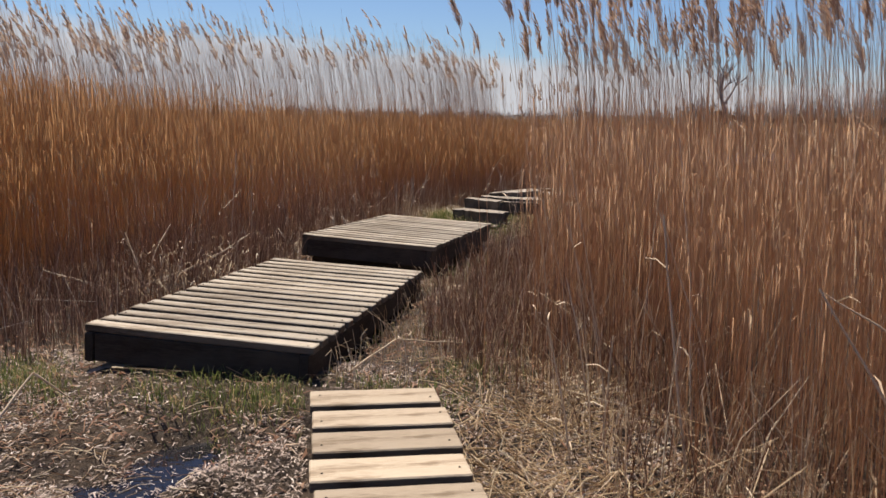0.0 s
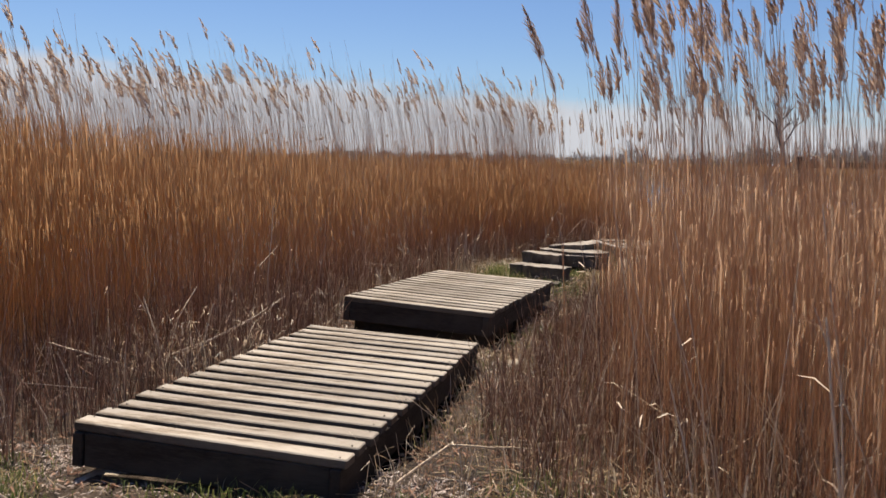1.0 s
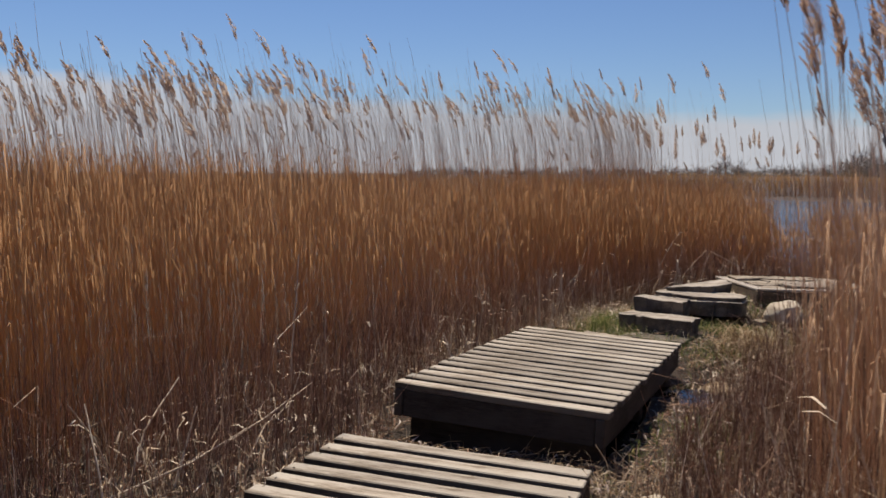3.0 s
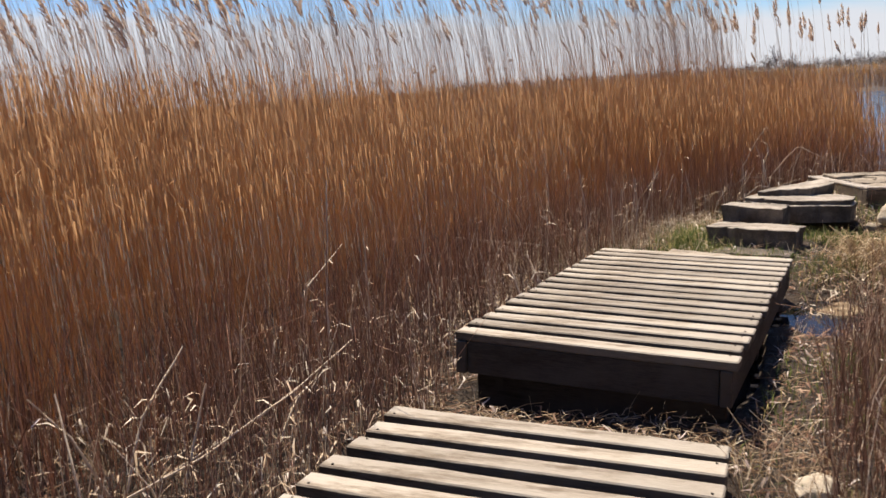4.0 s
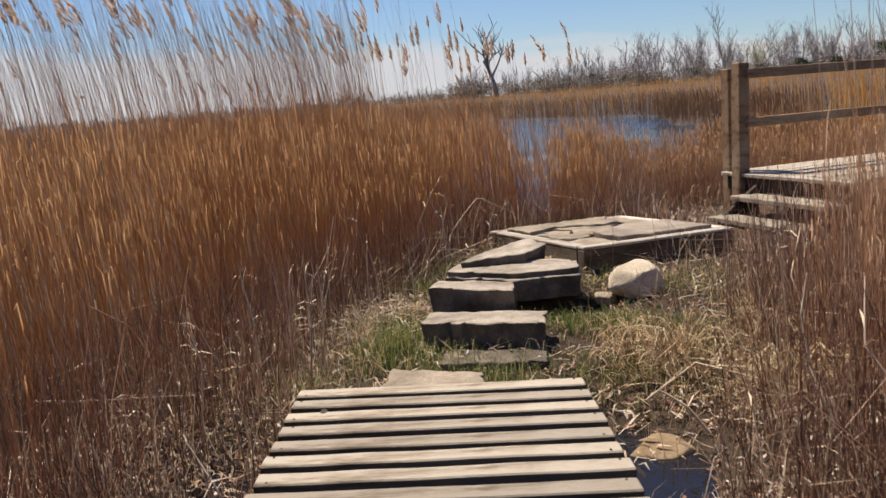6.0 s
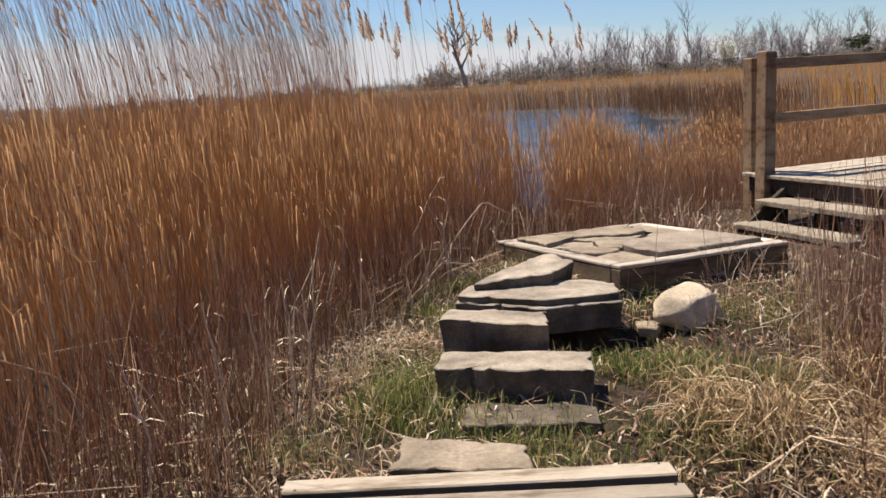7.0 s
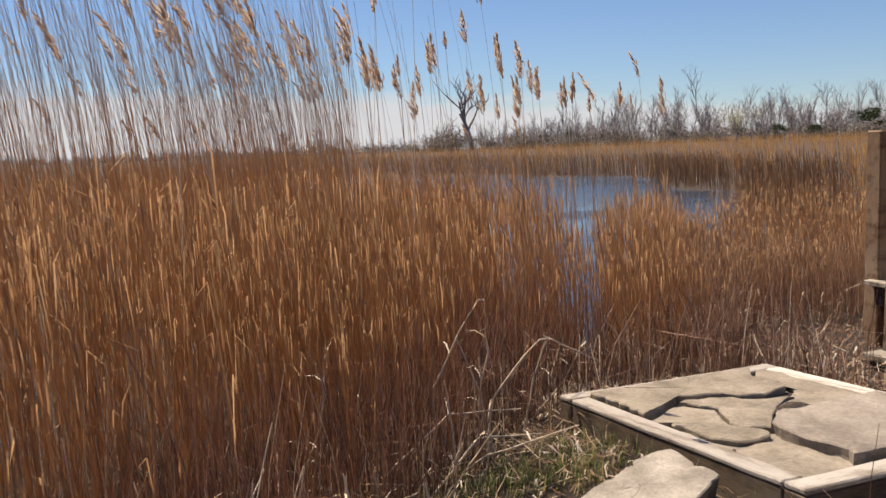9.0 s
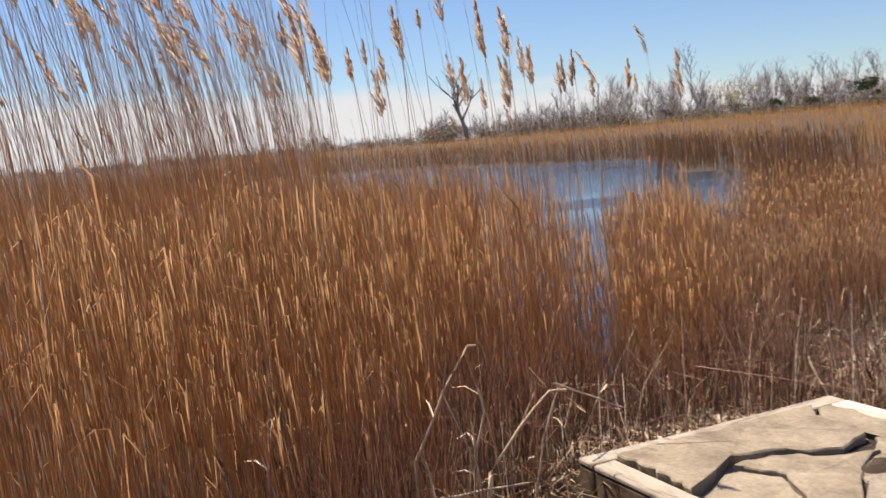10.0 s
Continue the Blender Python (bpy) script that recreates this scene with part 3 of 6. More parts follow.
FLAGS = [
    ([(-0.50, 0.20), (-0.44, 0.23), (-0.33, 0.30), (-0.22, 0.345), (-0.09, 0.325), (0.01, 0.24), (0.11, 0.19), (0.21, 0.225), (0.28, 0.24), (0.33, 0.34), (0.30, 0.46), (0.40, 0.585), (-0.50, 0.585)], 0.020, FLAG),
    ([(0.25, 0.18), (0.31, 0.22), (0.38, 0.36), (0.34, 0.46), (0.44, 0.585), (0.50, 0.585), (0.50, 0.0), (0.34, -0.005), (0.12, -0.03), (-0.04, -0.02), (0.06, 0.07)], -0.002, FLAG),
    ([(-0.26, 0.30), (-0.20, 0.315), (-0.10, 0.295), (0.0, 0.21), (0.11, 0.16), (0.19, 0.13), (0.03, 0.05), (-0.07, -0.03), (-0.19, -0.12), (-0.26, -0.10), (-0.28, -0.03), (-0.22, 0.09), (-0.18, 0.16)], 0.006, FLAG),
    ([(-0.50, 0.17), (-0.43, 0.20), (-0.32, 0.27), (-0.27, 0.26), (-0.21, 0.15), (-0.25, 0.08), (-0.31, -0.03), (-0.28, -0.12), (-0.25, -0.16), (-0.27, -0.22), (-0.42, -0.20), (-0.46, -0.13), (-0.44, 0.02), (-0.46, 0.11), (-0.50, 0.13)], -0.002, FLAG),
    ([(-0.50, 0.08), (-0.475, 0.02), (-0.485, -0.12), (-0.45, -0.23), (-0.50, -0.25)], -0.014, FLAG),
    ([(-0.50, -0.28), (-0.44, -0.255), (-0.28, -0.25), (-0.255, -0.40), (-0.245, -0.52), (-0.28, -0.585), (-0.50, -0.585)], -0.010, FLAG),
    ([(-0.20, -0.15), (-0.05, -0.05), (0.10, -0.055), (0.34, -0.03), (0.50, -0.03), (0.50, -0.55), (-0.24, -0.565), (-0.215, -0.50), (-0.23, -0.40), (-0.235, -0.22)], 0.022, GREYFLAG),
]
for i, (outline, h, mat) in enumerate(FLAGS):
    part("flagstone", slab(outline, h, 0.08, 0.006, 0.010, 40 + i, (0.01, 0.0) if i % 2 else (0, 0.012), 0.028), mat, landing)
part("earth_bed", box(1.02, 1.18, 0.06, 0), SANDSTONE, landing, "earth-stained stone bed in the joints", pose(0, 0, -0.056))

# ---- raised boardwalk with steps and rail ----
RISE = Vector((0.97, 0.24, 0)).normalized()
YAW = math.degrees(math.atan2(RISE.y, RISE.x))
START = Vector((1.99, 12.79, 0))


def on_walk(a, e, z):
    """a metres along the raised boardwalk, e metres across it towards the near side."""
    q = START + RISE * a + Vector((RISE.y, -RISE.x, 0)) * e
    return Vector((q.x, q.y, z))


stairs = empty("wooden_steps", Matrix.Translation(on_walk(0, 0, -0.45)) @ pose(0, 0, 0, 0, 0, YAW), "two open weathered plank steps up to a boardwalk", "steps")
for i, z in enumerate((-0.30, -0.13)):
    part("tread", box(0.27, 1.22, 0.045, 0.006, 0.003, 6, 60 + i), BOARD, stairs, "sunlit weathered tread", pose(0.25 * i + 0.13, -0.61, z + 0.45 - 0.022))
    for e in (0.10, 0.66, 1.10):
        part("riser_block", box(0.05, 0.09, z + 0.45 - 0.02, 0.004), TIMBER, stairs, "dark timber support", pose(0.25 * i + 0.20, -e, (z + 0.45 - 0.045) / 2 - 0.02))
for e in (0.04, 1.18):
    part("stringer", box(0.62, 0.045, 0.15, 0.004), TIMBER, stairs, "dark timber side stringer", pose(0.33, -e, 0.19, 0, -33))
walkway = empty("raised_boardwalk", Matrix.Translation(on_walk(0.50, 0, 0.05)) @ pose(0, 0, 0, 0, 0, YAW), "raised boardwalk of weathered planks on timber legs", "boardwalk")
part("end_board", box(0.13, 1.72, 0.034, 0.005, 0.003, 6, 69), BOARD, walkway, "sunlit cross board at the edge", pose(0.06, -0.41, -0.018))
for i in range(12):
    part("plank", box(4.2, 0.128, 0.036, 0.005, 0.003, 8, 70 + i), BOARD, walkway, "", pose(2.24, 0.40 - 0.139 * i, -0.018 + 0.002 * (i % 3)))
for a in (0.06, 1.4, 2.8, 4.1):
    part("joist", box(0.05, 1.62, 0.13, 0.004), TIMBER, walkway, "", pose(a, -0.41, -0.103))
    for e in (-0.30, 0.35, 1.06):
        part("leg", box(0.09, 0.09, 0.56, 0.006), TIMBER, walkway, "", pose(a + 0.08, -e, -0.30))
rail = empty("wooden_railing", Matrix.Translation(on_walk(0.56, 0, 0.0)) @ pose(0, 0, 0, 0, 0, YAW), "weathered brown timber railing with two rails", "railing")
part("post", box(0.12, 0.12, 1.54, 0.010, 0.005, 6, 81), POSTWOOD, rail, "squared grey-brown post", pose(0.06, 0.45, 0.29))
part("post", box(0.12, 0.13, 1.58, 0.010, 0.005, 6, 82), POSTWOOD, rail, "split weathered post", pose(-0.02, 0.20, 0.32, 0, 0.8))
for a in (1.9, 3.9):
    part("post", box(0.10, 0.10, 1.5, 0.008, 0.004, 6, 83), POSTWOOD, rail, "split weathered post", pose(a, 0.20, 0.30))
for z in (1.0, 0.535):
    part("rail", box(4.1, 0.05, 0.09, 0.006, 0.004, 8, int(z * 90)), POSTWOOD, rail, "horizontal rail", pose(2.04, 0.12, z))


# ---- reeds ----
def body_top(x, y):
    """Height of the leafy brown part of the reeds; only bare culms and plumes rise above it."""
    return np.interp(y, [2.0, 5.0, 7.5, 9.5, 11.5, 13.0], [1.63, 1.65, 1.55, 1.45, 1.34, 1.28]) + 0.05 * wave(x, y, 0.9, 3) + 0.03 * wave(x, y, 2.7, 1)


def reed_field(name, x, y, h, label, near=1, mats=None, **kw):
    """One stand of reeds; the short ones get simpler stems."""
    low = (h < 1.58) & (near == 1)
    chunks = []
    if low.any():
        chunks += reed_chunks(x[low], y[low], h[low], 3, **kw)
    if not low.all():
        chunks += reed_chunks(x[~low], y[~low], h[~low], near, **kw)
    v, q, sl = gather(chunks)
    return tagged(mesh_object(name, v, q, mats or [STEM, LEAF, PLUME, CULM], slots=sl, smooth=True), label, "reeds", kind="stuff")


def reed_chunks(x, y, h, near=1, lean=-0.18, plumes=0.18, leaves=3, fat=1.0, tall=1.74, plume=1.15, bow=1.0, strands=40, fluff=2.0, drop=0.0, leaf=1.0):
    """Curved stems, dead leaves held upwards, one-sided plumes blown by the wind on the tall ones."""
    n = len(x)
    z0 = ground_z(x, y) - 0.03
    s = (np.array([0, 0.38, 0.74, 0.88, 1.0]) if near == 1 else np.array([0, 0.5, 0.78, 1.0]) if near == 2 else np.array([0, 0.55, 1.0]) if near == 3 else np.array([0, 0.75, 1.0]))[None, :]
    k = s.shape[1]
    ln = lean * RNG.uniform(0.2, 1.5, n) * h / 1.9
    bx, by = RNG.normal(0, 0.035, n) * h, RNG.normal(0, 0.045, n) * h
    path = np.empty((n, k, 3))
    path[..., 0] = x[:, None] + ln[:, None] * s ** 2.6 + bx[:, None] * s
    path[..., 1] = y[:, None] + 0.2 * ln[:, None] * s ** 2 + by[:, None] * s
    path[..., 2] = z0[:, None] + h[:, None] * s * (1 - 0.02 * s)
    rad = (RNG.uniform(0.0011, 0.0021, n) * fat)[:, None] * (1 - 0.40 * s)
    v, q = tubes(path, rad)
    slot = np.zeros((n, k - 1, 3), int)
    upper = (path[:, 1:, 2] + path[:, :-1, 2]) * 0.5 - z0[:, None] > (body_top(x, y) - drop + RNG.uniform(-0.06, 0.16, n))[:, None]
    slot[upper] = 3
    chunks = [(v, q, slot.ravel())]
    for j in range(leaves):
        pick = RNG.random(n) < 0.75
        m = int(pick.sum())
        f = np.minimum(RNG.uniform(0.20, 1.0, m) ** 0.55 * (body_top(x[pick], y[pick]) - drop - 0.14) / np.maximum(h[pick], 0.4), 0.93)
        base = path[pick]
        i0 = np.clip(np.searchsorted(s[0], f) - 1, 0, k - 2)
        fr = ((f - s[0][i0]) / (s[0][i0 + 1] - s[0][i0]))[:, None]
        st = base[np.arange(m), i0] * (1 - fr) + base[np.arange(m), i0 + 1] * fr
        az = RNG.uniform(0, 6.28, m)
        dr = np.stack([np.cos(az) - 0.35, np.sin(az), np.zeros(m)], 1)
        L = RNG.uniform(0.14, 0.36, m)[:, None] * np.clip(h[pick] / 1.6, 0.5, 1.1)[:, None]
        up = np.array([[0, 0, 1.0]])
        p = np.stack([st, st + dr * L * 0.06 + up * L * 0.6, st + dr * L * RNG.uniform(0.08, 0.42, (m, 1)) + up * L * RNG.uniform(0.35, 1.05, (m, 1))], 1)
        side = np.stack([-np.sin(az), np.cos(az), RNG.uniform(-0.4, 0.4, m)], 1)
        w = RNG.uniform(0.0026, 0.0060, m)[:, None] * leaf * min(fat, 2.0) * np.array([[0.7, 1.0, 0.12]])
        vv, qq = blades(p, side, w)
        chunks.append((vv, qq, np.full(len(qq), 1)))
    pick = (RNG.random(n) < plumes * (np.where(y > 8.5, 0.55, 1.0) if n > 1 else 1.0)) & (h > tall)
    m = int(pick.sum())
    if m:
        tip = path[pick, -1]
        way = path[pick, -1] - path[pick, -2]
        way /= np.linalg.norm(way, axis=1, keepdims=True)
        size = RNG.uniform(0.13, 0.23, m)[:, None] * plume
        droop = np.array([[-0.50, -0.08, -0.08]]) * bow * RNG.uniform(0.2, 1.2, (m, 1)) + RNG.normal(0, 0.06, (m, 3))
        strands = strands if near else 4
        for j in range(strands):
            f = (j + RNG.random((m, 1))) / strands
            body = np.sin(np.pi * np.clip(0.12 + 0.86 * f, 0, 1) ** 0.75)
            st = tip + way * (f - 0.3) * size + droop * f ** 2 * size * 0.55 + RNG.normal(0, 0.022, (m, 3)) * size * body * fluff
            sp = (RNG.normal(0, 0.14, (m, 3)) + np.array([[-0.10, 0, 0]])) * (0.35 + 0.3 * fluff)
            L = size * RNG.uniform(0.24, 0.38, (m, 1)) * (1.05 - 0.65 * f)
            d = way + droop * 1.1 * f + sp * (0.3 + 1.1 * body)
            d /= np.linalg.norm(d, axis=1, keepdims=True)
            p = np.stack([st, st + d * L * 0.5, st + d * L + np.array([[-0.08, 0, -0.10]]) * L], 1)
            sd = np.cross(d, RNG.normal(0, 1, (m, 3)))
            sd /= np.linalg.norm(sd, axis=1, keepdims=True) + 1e-9
            wd = (0.34 / strands if near else 0.032) * fat * plume * RNG.uniform(0.7, 1.3, (m, 1)) * np.array([[0.6, 1.0, 0.3]])
            vv, qq = blades(p, sd, wd)
            chunks.append((vv, qq, np.full(len(qq), 2)))
    return chunks


def gather(chunks):
    """Joins (verts, quads, slots) chunks."""
    vs, qs, ss, o = [], [], [], 0
    for v, q, sl in chunks:
        vs.append(v), qs.append(q + o), ss.append(np.broadcast_to(sl, (len(q),)))
        o += len(v)
    return np.concatenate(vs), np.concatenate(qs), np.concatenate(ss)


def scatter(x0, x1, y0, y1, per_m2):
    n = int((x1 - x0) * (y1 - y0) * per_m2)
    return RNG.uniform(x0, x1, n), RNG.uniform(y0, y1, n)


def left_edge(y):
    return np.interp(y, [-2, 2, 4.5, 6.0, 7.2, 9.0, 10.0, 11.0, 12.1, 13.3, 15], [-3.1, -3.1, -3.08, -2.82, -2.62, -2.15, -1.75, -1.15, -0.45, 0.20, 0.28])


def right_edge(y):
    return np.interp(y, [-2, 1.5, 2.5, 3.4, 4.2, 6.2, 7.4, 8.6, 9.4, 11.0, 12.5], [1.6, 1.35, 0.95, 0.40, 0.10, 0.16, 0.28, 0.66, 1.25, 2.0, 2.9])


def tall_edge(y):
    """Where the tall reeds end and the low ones before the pond begin."""
    return np.where(y < 10.6, 99.0, np.interp(y, [10.6, 11.5, 13, 16], [-1.08, -1.06, -1.02, -0.98]))


def mixed_heights(x, y, tall, spread, short_share, drop=0.0):
    h = RNG.normal(tall, spread, len(x)) + 0.10 * wave(x, y, 0.8)
    return np.where(RNG.random(len(x)) < short_share, body_top(x, y) - drop + 0.06 - 0.90 * RNG.random(len(x)) ** 3.4, h)


def in_pond(x, y):
    return poly_distance(x, y, POND)


# the bed along the windward side of the walkway
x, y = scatter(-8.5, 0.6, -1.2, 15.5, 600)
into = left_edge(y) + 0.15 * wave(x, y, 2.5) - x
dens = np.select([into < 0, into < 0.25, into < 1.0, into < 2.4], [0, 0.50, 0.80, 0.62], 0.13)
dens = dens * np.where(into < 1.0, np.interp(y, [2.0, 4.5, 5.6, 10.2, 10.9, 12.0], [1.25, 1.00, 0.38, 0.24, 0.45, 0.70]), np.interp(y, [7.0, 9.0, 10.4, 11.0], [1.0, 0.7, 0.7, 1.0]))
lows = x > tall_edge(y)
ok = (RNG.random(len(x)) < dens * (1 - lane(x, y))) & (in_pond(x, y) > -0.8)
x, y, into, lows = x[ok], y[ok], into[ok], lows[ok]
h = mixed_heights(x, y, 1.88, 0.19, np.where(into < 1.6, 0.64, 0.54))
past = x - tall_edge(y)
sparse = (past > 0) & (past < 0.9 + 0.17 * (y - 9)) & (RNG.random(len(x)) < 0.12 * np.exp(-past / 0.5) + 0.008)
h = np.where(y > 7.2, np.where(h > body_top(x, y) + 0.06, h + 0.34 * np.clip((y - 7.2) / 1.5, 0, 1), h), h)
h = np.where((y > 8.0) & (into < 0.7) & ~lows & ((h < body_top(x, y) + 0.06) | (y < 9.6)), h * np.clip(0.50 + 0.72 * into, 0.5, 1.0), h)
h = np.where(lows & ~sparse, RNG.normal(1.27, 0.10, len(x)) * np.where(y < 12.6, np.clip(0.60 + 0.75 * into, 0.6, 1.0), 1.0), h)
reed_field("reed_bed", x, y, h, "tall rust-brown dry reeds with feathery plumes blown sideways", leaves=4)

# the stand on the other side
x, y = scatter(-0.1, 4.6, -1.2, 11.6, 470)
into = x - right_edge(y) + 0.12 * wave(x, y, 2.5, 3)
dens = np.select([into < 0, into < 0.3, into < 1.2, into < 2.4], [0, 0.45, 0.84, 0.38], 0.15) * np.where(y < 8.4, 1, 0.7)
ok = RNG.random(len(x)) < dens
x, y, into = x[ok], y[ok], into[ok]
h = mixed_heights(x, y, 1.84, 0.18, np.where(into < 1.2, 0.68, 0.58), 0.26)
h = np.where(y > 5.9, RNG.normal(1.14, 0.2, len(x)) * np.where(into < 0.3, 0.72, 1.0), h)
h = np.where((y > 5.6) & (y < 8.6) & (RNG.random(len(x)) < 0.17), RNG.normal(1.72, 0.16, len(x)), h)
h = np.where(y > 8.6, RNG.normal(0.68, 0.16, len(x)), h)
reed_field("reed_bed", x, y, h, "dense brown dry reeds with heavy plumes beside the walkway", mats=[BROWN, BROWN, DARKPLUME, CULM], plume=1.25, bow=0.45, plumes=0.22, lean=-0.10, fluff=1.9, strands=60, leaves=3, drop=0.26, leaf=0.6)

# low reeds before the pond and round the landing, with a lane of open water between them
x, y = scatter(-3.5, 10.0, 11.9, 30, 400)
d = in_pond(x, y)
cover = np.where(d > 0, 1.0, np.where(x < 0.45, np.clip(1.1 + d / 1.8, 0, 1), np.clip(1 + d / 1.1, 0, 1)))
cover = cover * np.where(y < 16.0, 1.0, np.where(y < 20, 0.30, 0.13))
land = (np.abs(x - 0.5) < 1.05) & (y < 12.35 + 0.25 * x)
steps_clear = (x > 1.3) & (y < 13.9 + 0.25 * (x - 2))
open_water = lane(x, y)
ok = (RNG.random(len(x)) < cover * (1 - open_water)) & ~land & ~steps_clear & ((x > left_edge(y)) | (y > 15.4))
x, y = x[ok], y[ok]
h = np.where(x < 0.45, RNG.normal(1.28, 0.09, len(x)), RNG.normal(0.93, 0.10, len(x)) - 0.48 * np.clip((x - 0.75 - 0.42 * (y - 13)) / 0.6, 0, 1)) + 0.08 * wave(x, y, 0.9)
h = np.where((x < 0.9 + 0.2 * (y - 13)) & (RNG.random(len(x)) < 0.016), RNG.normal(1.85, 0.15, len(x)), h)
h = h * (1 - 0.5 * bell(x, y, 0.45, 13.0, 0.34, 0.6))
off = y > 16.0
dull = ~off & (x > 1.0 + 0.42 * (y - 13) + 0.2 * wave(x, y, 1.5, 4))
reed_field("reed_bed", x[dull], y[dull], h[dull], "low grey-brown broken reeds beside the wooden steps", leaves=3, plumes=0.0, mats=[BROWN, UNDERREED, PLUME, BROWN])
off_ = off | dull
reed_field("reed_bed", x[~off_], y[~off_], h[~off_], "shorter rust-brown reeds standing before the pond", leaves=3, plumes=0.5)
reed_field("reed_bed", x[off], y[off], h[off], "rust-brown reeds along the near side of the pond", leaves=2, plumes=0.5, fat=2.0)

# far beds
x, y = scatter(-36, 0.5, 15.5, 64, 6)
ok = (in_pond(x, y) > -2.5 + 2.0 * (y > 30)) & ((x < -0.5) | (y > 40))
x, y = x[ok], y[ok]
reed_field("reed_bed", x, y, np.where((y < 30) & (RNG.random(len(x)) < 0.3), RNG.normal(1.72, 0.16, len(x)), RNG.normal(1.28, 0.12, len(x))), "far brown reed bed behind the pond", near=False, mats=[TAN, TAN, PLUME, CULM], leaves=1, fat=3.2, plumes=0.2)
x, y = scatter(-30, -8.3, -3, 15.5, 18)
reed_field("reed_bed", x, y, np.where(RNG.random(len(x)) < 0.3, RNG.normal(1.75, 0.18, len(x)), RNG.normal(1.25, 0.12, len(x))), "deep brown reed bed with sparse plumes", near=False, mats=[TAN, TAN, PLUME, CULM], leaves=1, fat=1.6, plumes=0.3)
x, y = scatter(4.7, 18, -9, 14, 9)
reed_field("reed_bed", x, y, RNG.normal(1.3, 0.14, len(x)), "brown reed bed stretching away beside the path", near=False, leaves=1, fat=2.0, plumes=0.0)
x, y = scatter(-9, 9, -9, -1.2, 14)
reed_field("reed_bed", x[np.abs(x - 0.6) > 1.0], y[np.abs(x - 0.6) > 1.0], RNG.normal(1.4, 0.16, int((np.abs(x - 0.6) > 1.0).sum())), "brown reed bed where the path comes from", near=False, leaves=1, fat=1.8, plumes=0.0)
x, y = scatter(-10, 70, 14.0, 102, 2.5)
ok = (in_pond(x, y) > -0.1) & ((x > 2.5 + 0.42 * (y - 14)) | (y > 44)) & ~((y < 16) & (x < 8))
x, y = x[ok], y[ok]
sx, sy = scatter(-9, 24, 22, 62, 24)
d = in_pond(sx, sy)
ok = (d > -0.1) & (RNG.random(len(sx)) < np.where(d < 1.8, 1.0, np.where(d < 3.5, 0.3, 0.0))) & (sx > 0.8 + 0.42 * (sy - 14))
ok |= (d > -0.1) & (d < 2.5) & (sy > 38)
sx, sy = sx[ok], sy[ok]
reed_field("reed_bed", sx, sy, np.where(sy < 36, RNG.normal(0.95, 0.12, len(sx)), RNG.normal(0.95, 0.12, len(sx))), "dark brown reeds edging the far shore", near=False, leaves=1, plumes=0.0, mats=[UNDERREED, UNDERREED, PLUME, UNDERREED], fat=4.2)
shore = (in_pond(x, y) < 2.6 + 1.0 * wave(x, y, 0.3, 4)) & (y < 62)
reed_field("reed_bed", x[shore], y[shore], np.where(y[shore] < 36, RNG.normal(1.05, 0.12, int(shore.sum())), RNG.normal(0.85, 0.10, int(shore.sum()))), "dull brown reeds along the far shore", near=False, leaves=1, plumes=0.0, mats=[UNDERREED, STEM, PLUME, STEM], fat=5.0)
x, y = x[~shore], y[~shore]
reed_field("reed_bed", x, y, np.where(y < 36, RNG.normal(1.1, 0.12, len(x)), RNG.normal(0.60, 0.10, len(x))), "golden sunlit reed field across the pond", near=False, leaves=1, plumes=0.06, mats=[GOLD, GOLD, PLUME, GOLD], fat=7.0)


# ---- undergrowth ----
def bare_patch(x, y):
    """Places kept free: under the decks, stones, landing and wooden steps."""
    d1 = (np.abs((x - 0.009) * 0.950 + (y - 1.604) * 0.312) < 0.28) & (y < 2.95)
    d2 = (np.abs(x + 1.288 - 0.02 * (y - 4.3)) < 0.60) & (np.abs(y - 4.325) < 1.30)
    d3 = (np.abs(x + 1.151 - 0.10 * (y - 7.25)) < 0.61) & (np.abs(y - 7.253) < 1.16)
    st = np.zeros(np.shape(x), bool)
    for outline, *_ in STEPS[:1] + STEPS[2:]:
        st |= poly_distance(x, y, outline) < 0.015
    c, sn = math.cos(radians(16.3)), math.sin(radians(16.3))
    u, w = (x - 0.473) * c + (y - 11.07) * sn, -(x - 0.473) * sn + (y - 11.07) * c
    fr = (np.abs(u) < 0.61) & (np.abs(w) < 0.69)
    return d1 | d2 | d3 | st | fr


def litter(name, x, y, label, mat, length, radius, tilt=0.12, lift=0.012, category="litter"):
    """Short dead stems lying about at every angle."""
    n = len(x)
    az, el = RNG.uniform(0, 6.28, n), np.abs(RNG.normal(0, tilt, n))
    L = RNG.uniform(*length, n)
    z = ground_z(x, y) + RNG.uniform(0.0, lift, n)
    dirs = np.stack([np.cos(az) * np.cos(el), np.sin(az) * np.cos(el), np.sin(el)], 1)
    st = np.stack([x, y, z], 1)
    kink = RNG.normal(0, 0.12, (n, 3)) * L[:, None]
    kink[:, 2] = np.abs(kink[:, 2]) * 0.5
    path = np.stack([st, st + dirs * L[:, None] * 0.5 + kink, st + dirs * L[:, None]], 1)
    rad = RNG.uniform(*radius, n)[:, None] * np.array([[1.0, 0.9, 0.6]])
    v, q = tubes(path, rad)
    return tagged(mesh_object(name, v, q, [mat]), label, category, kind="stuff")


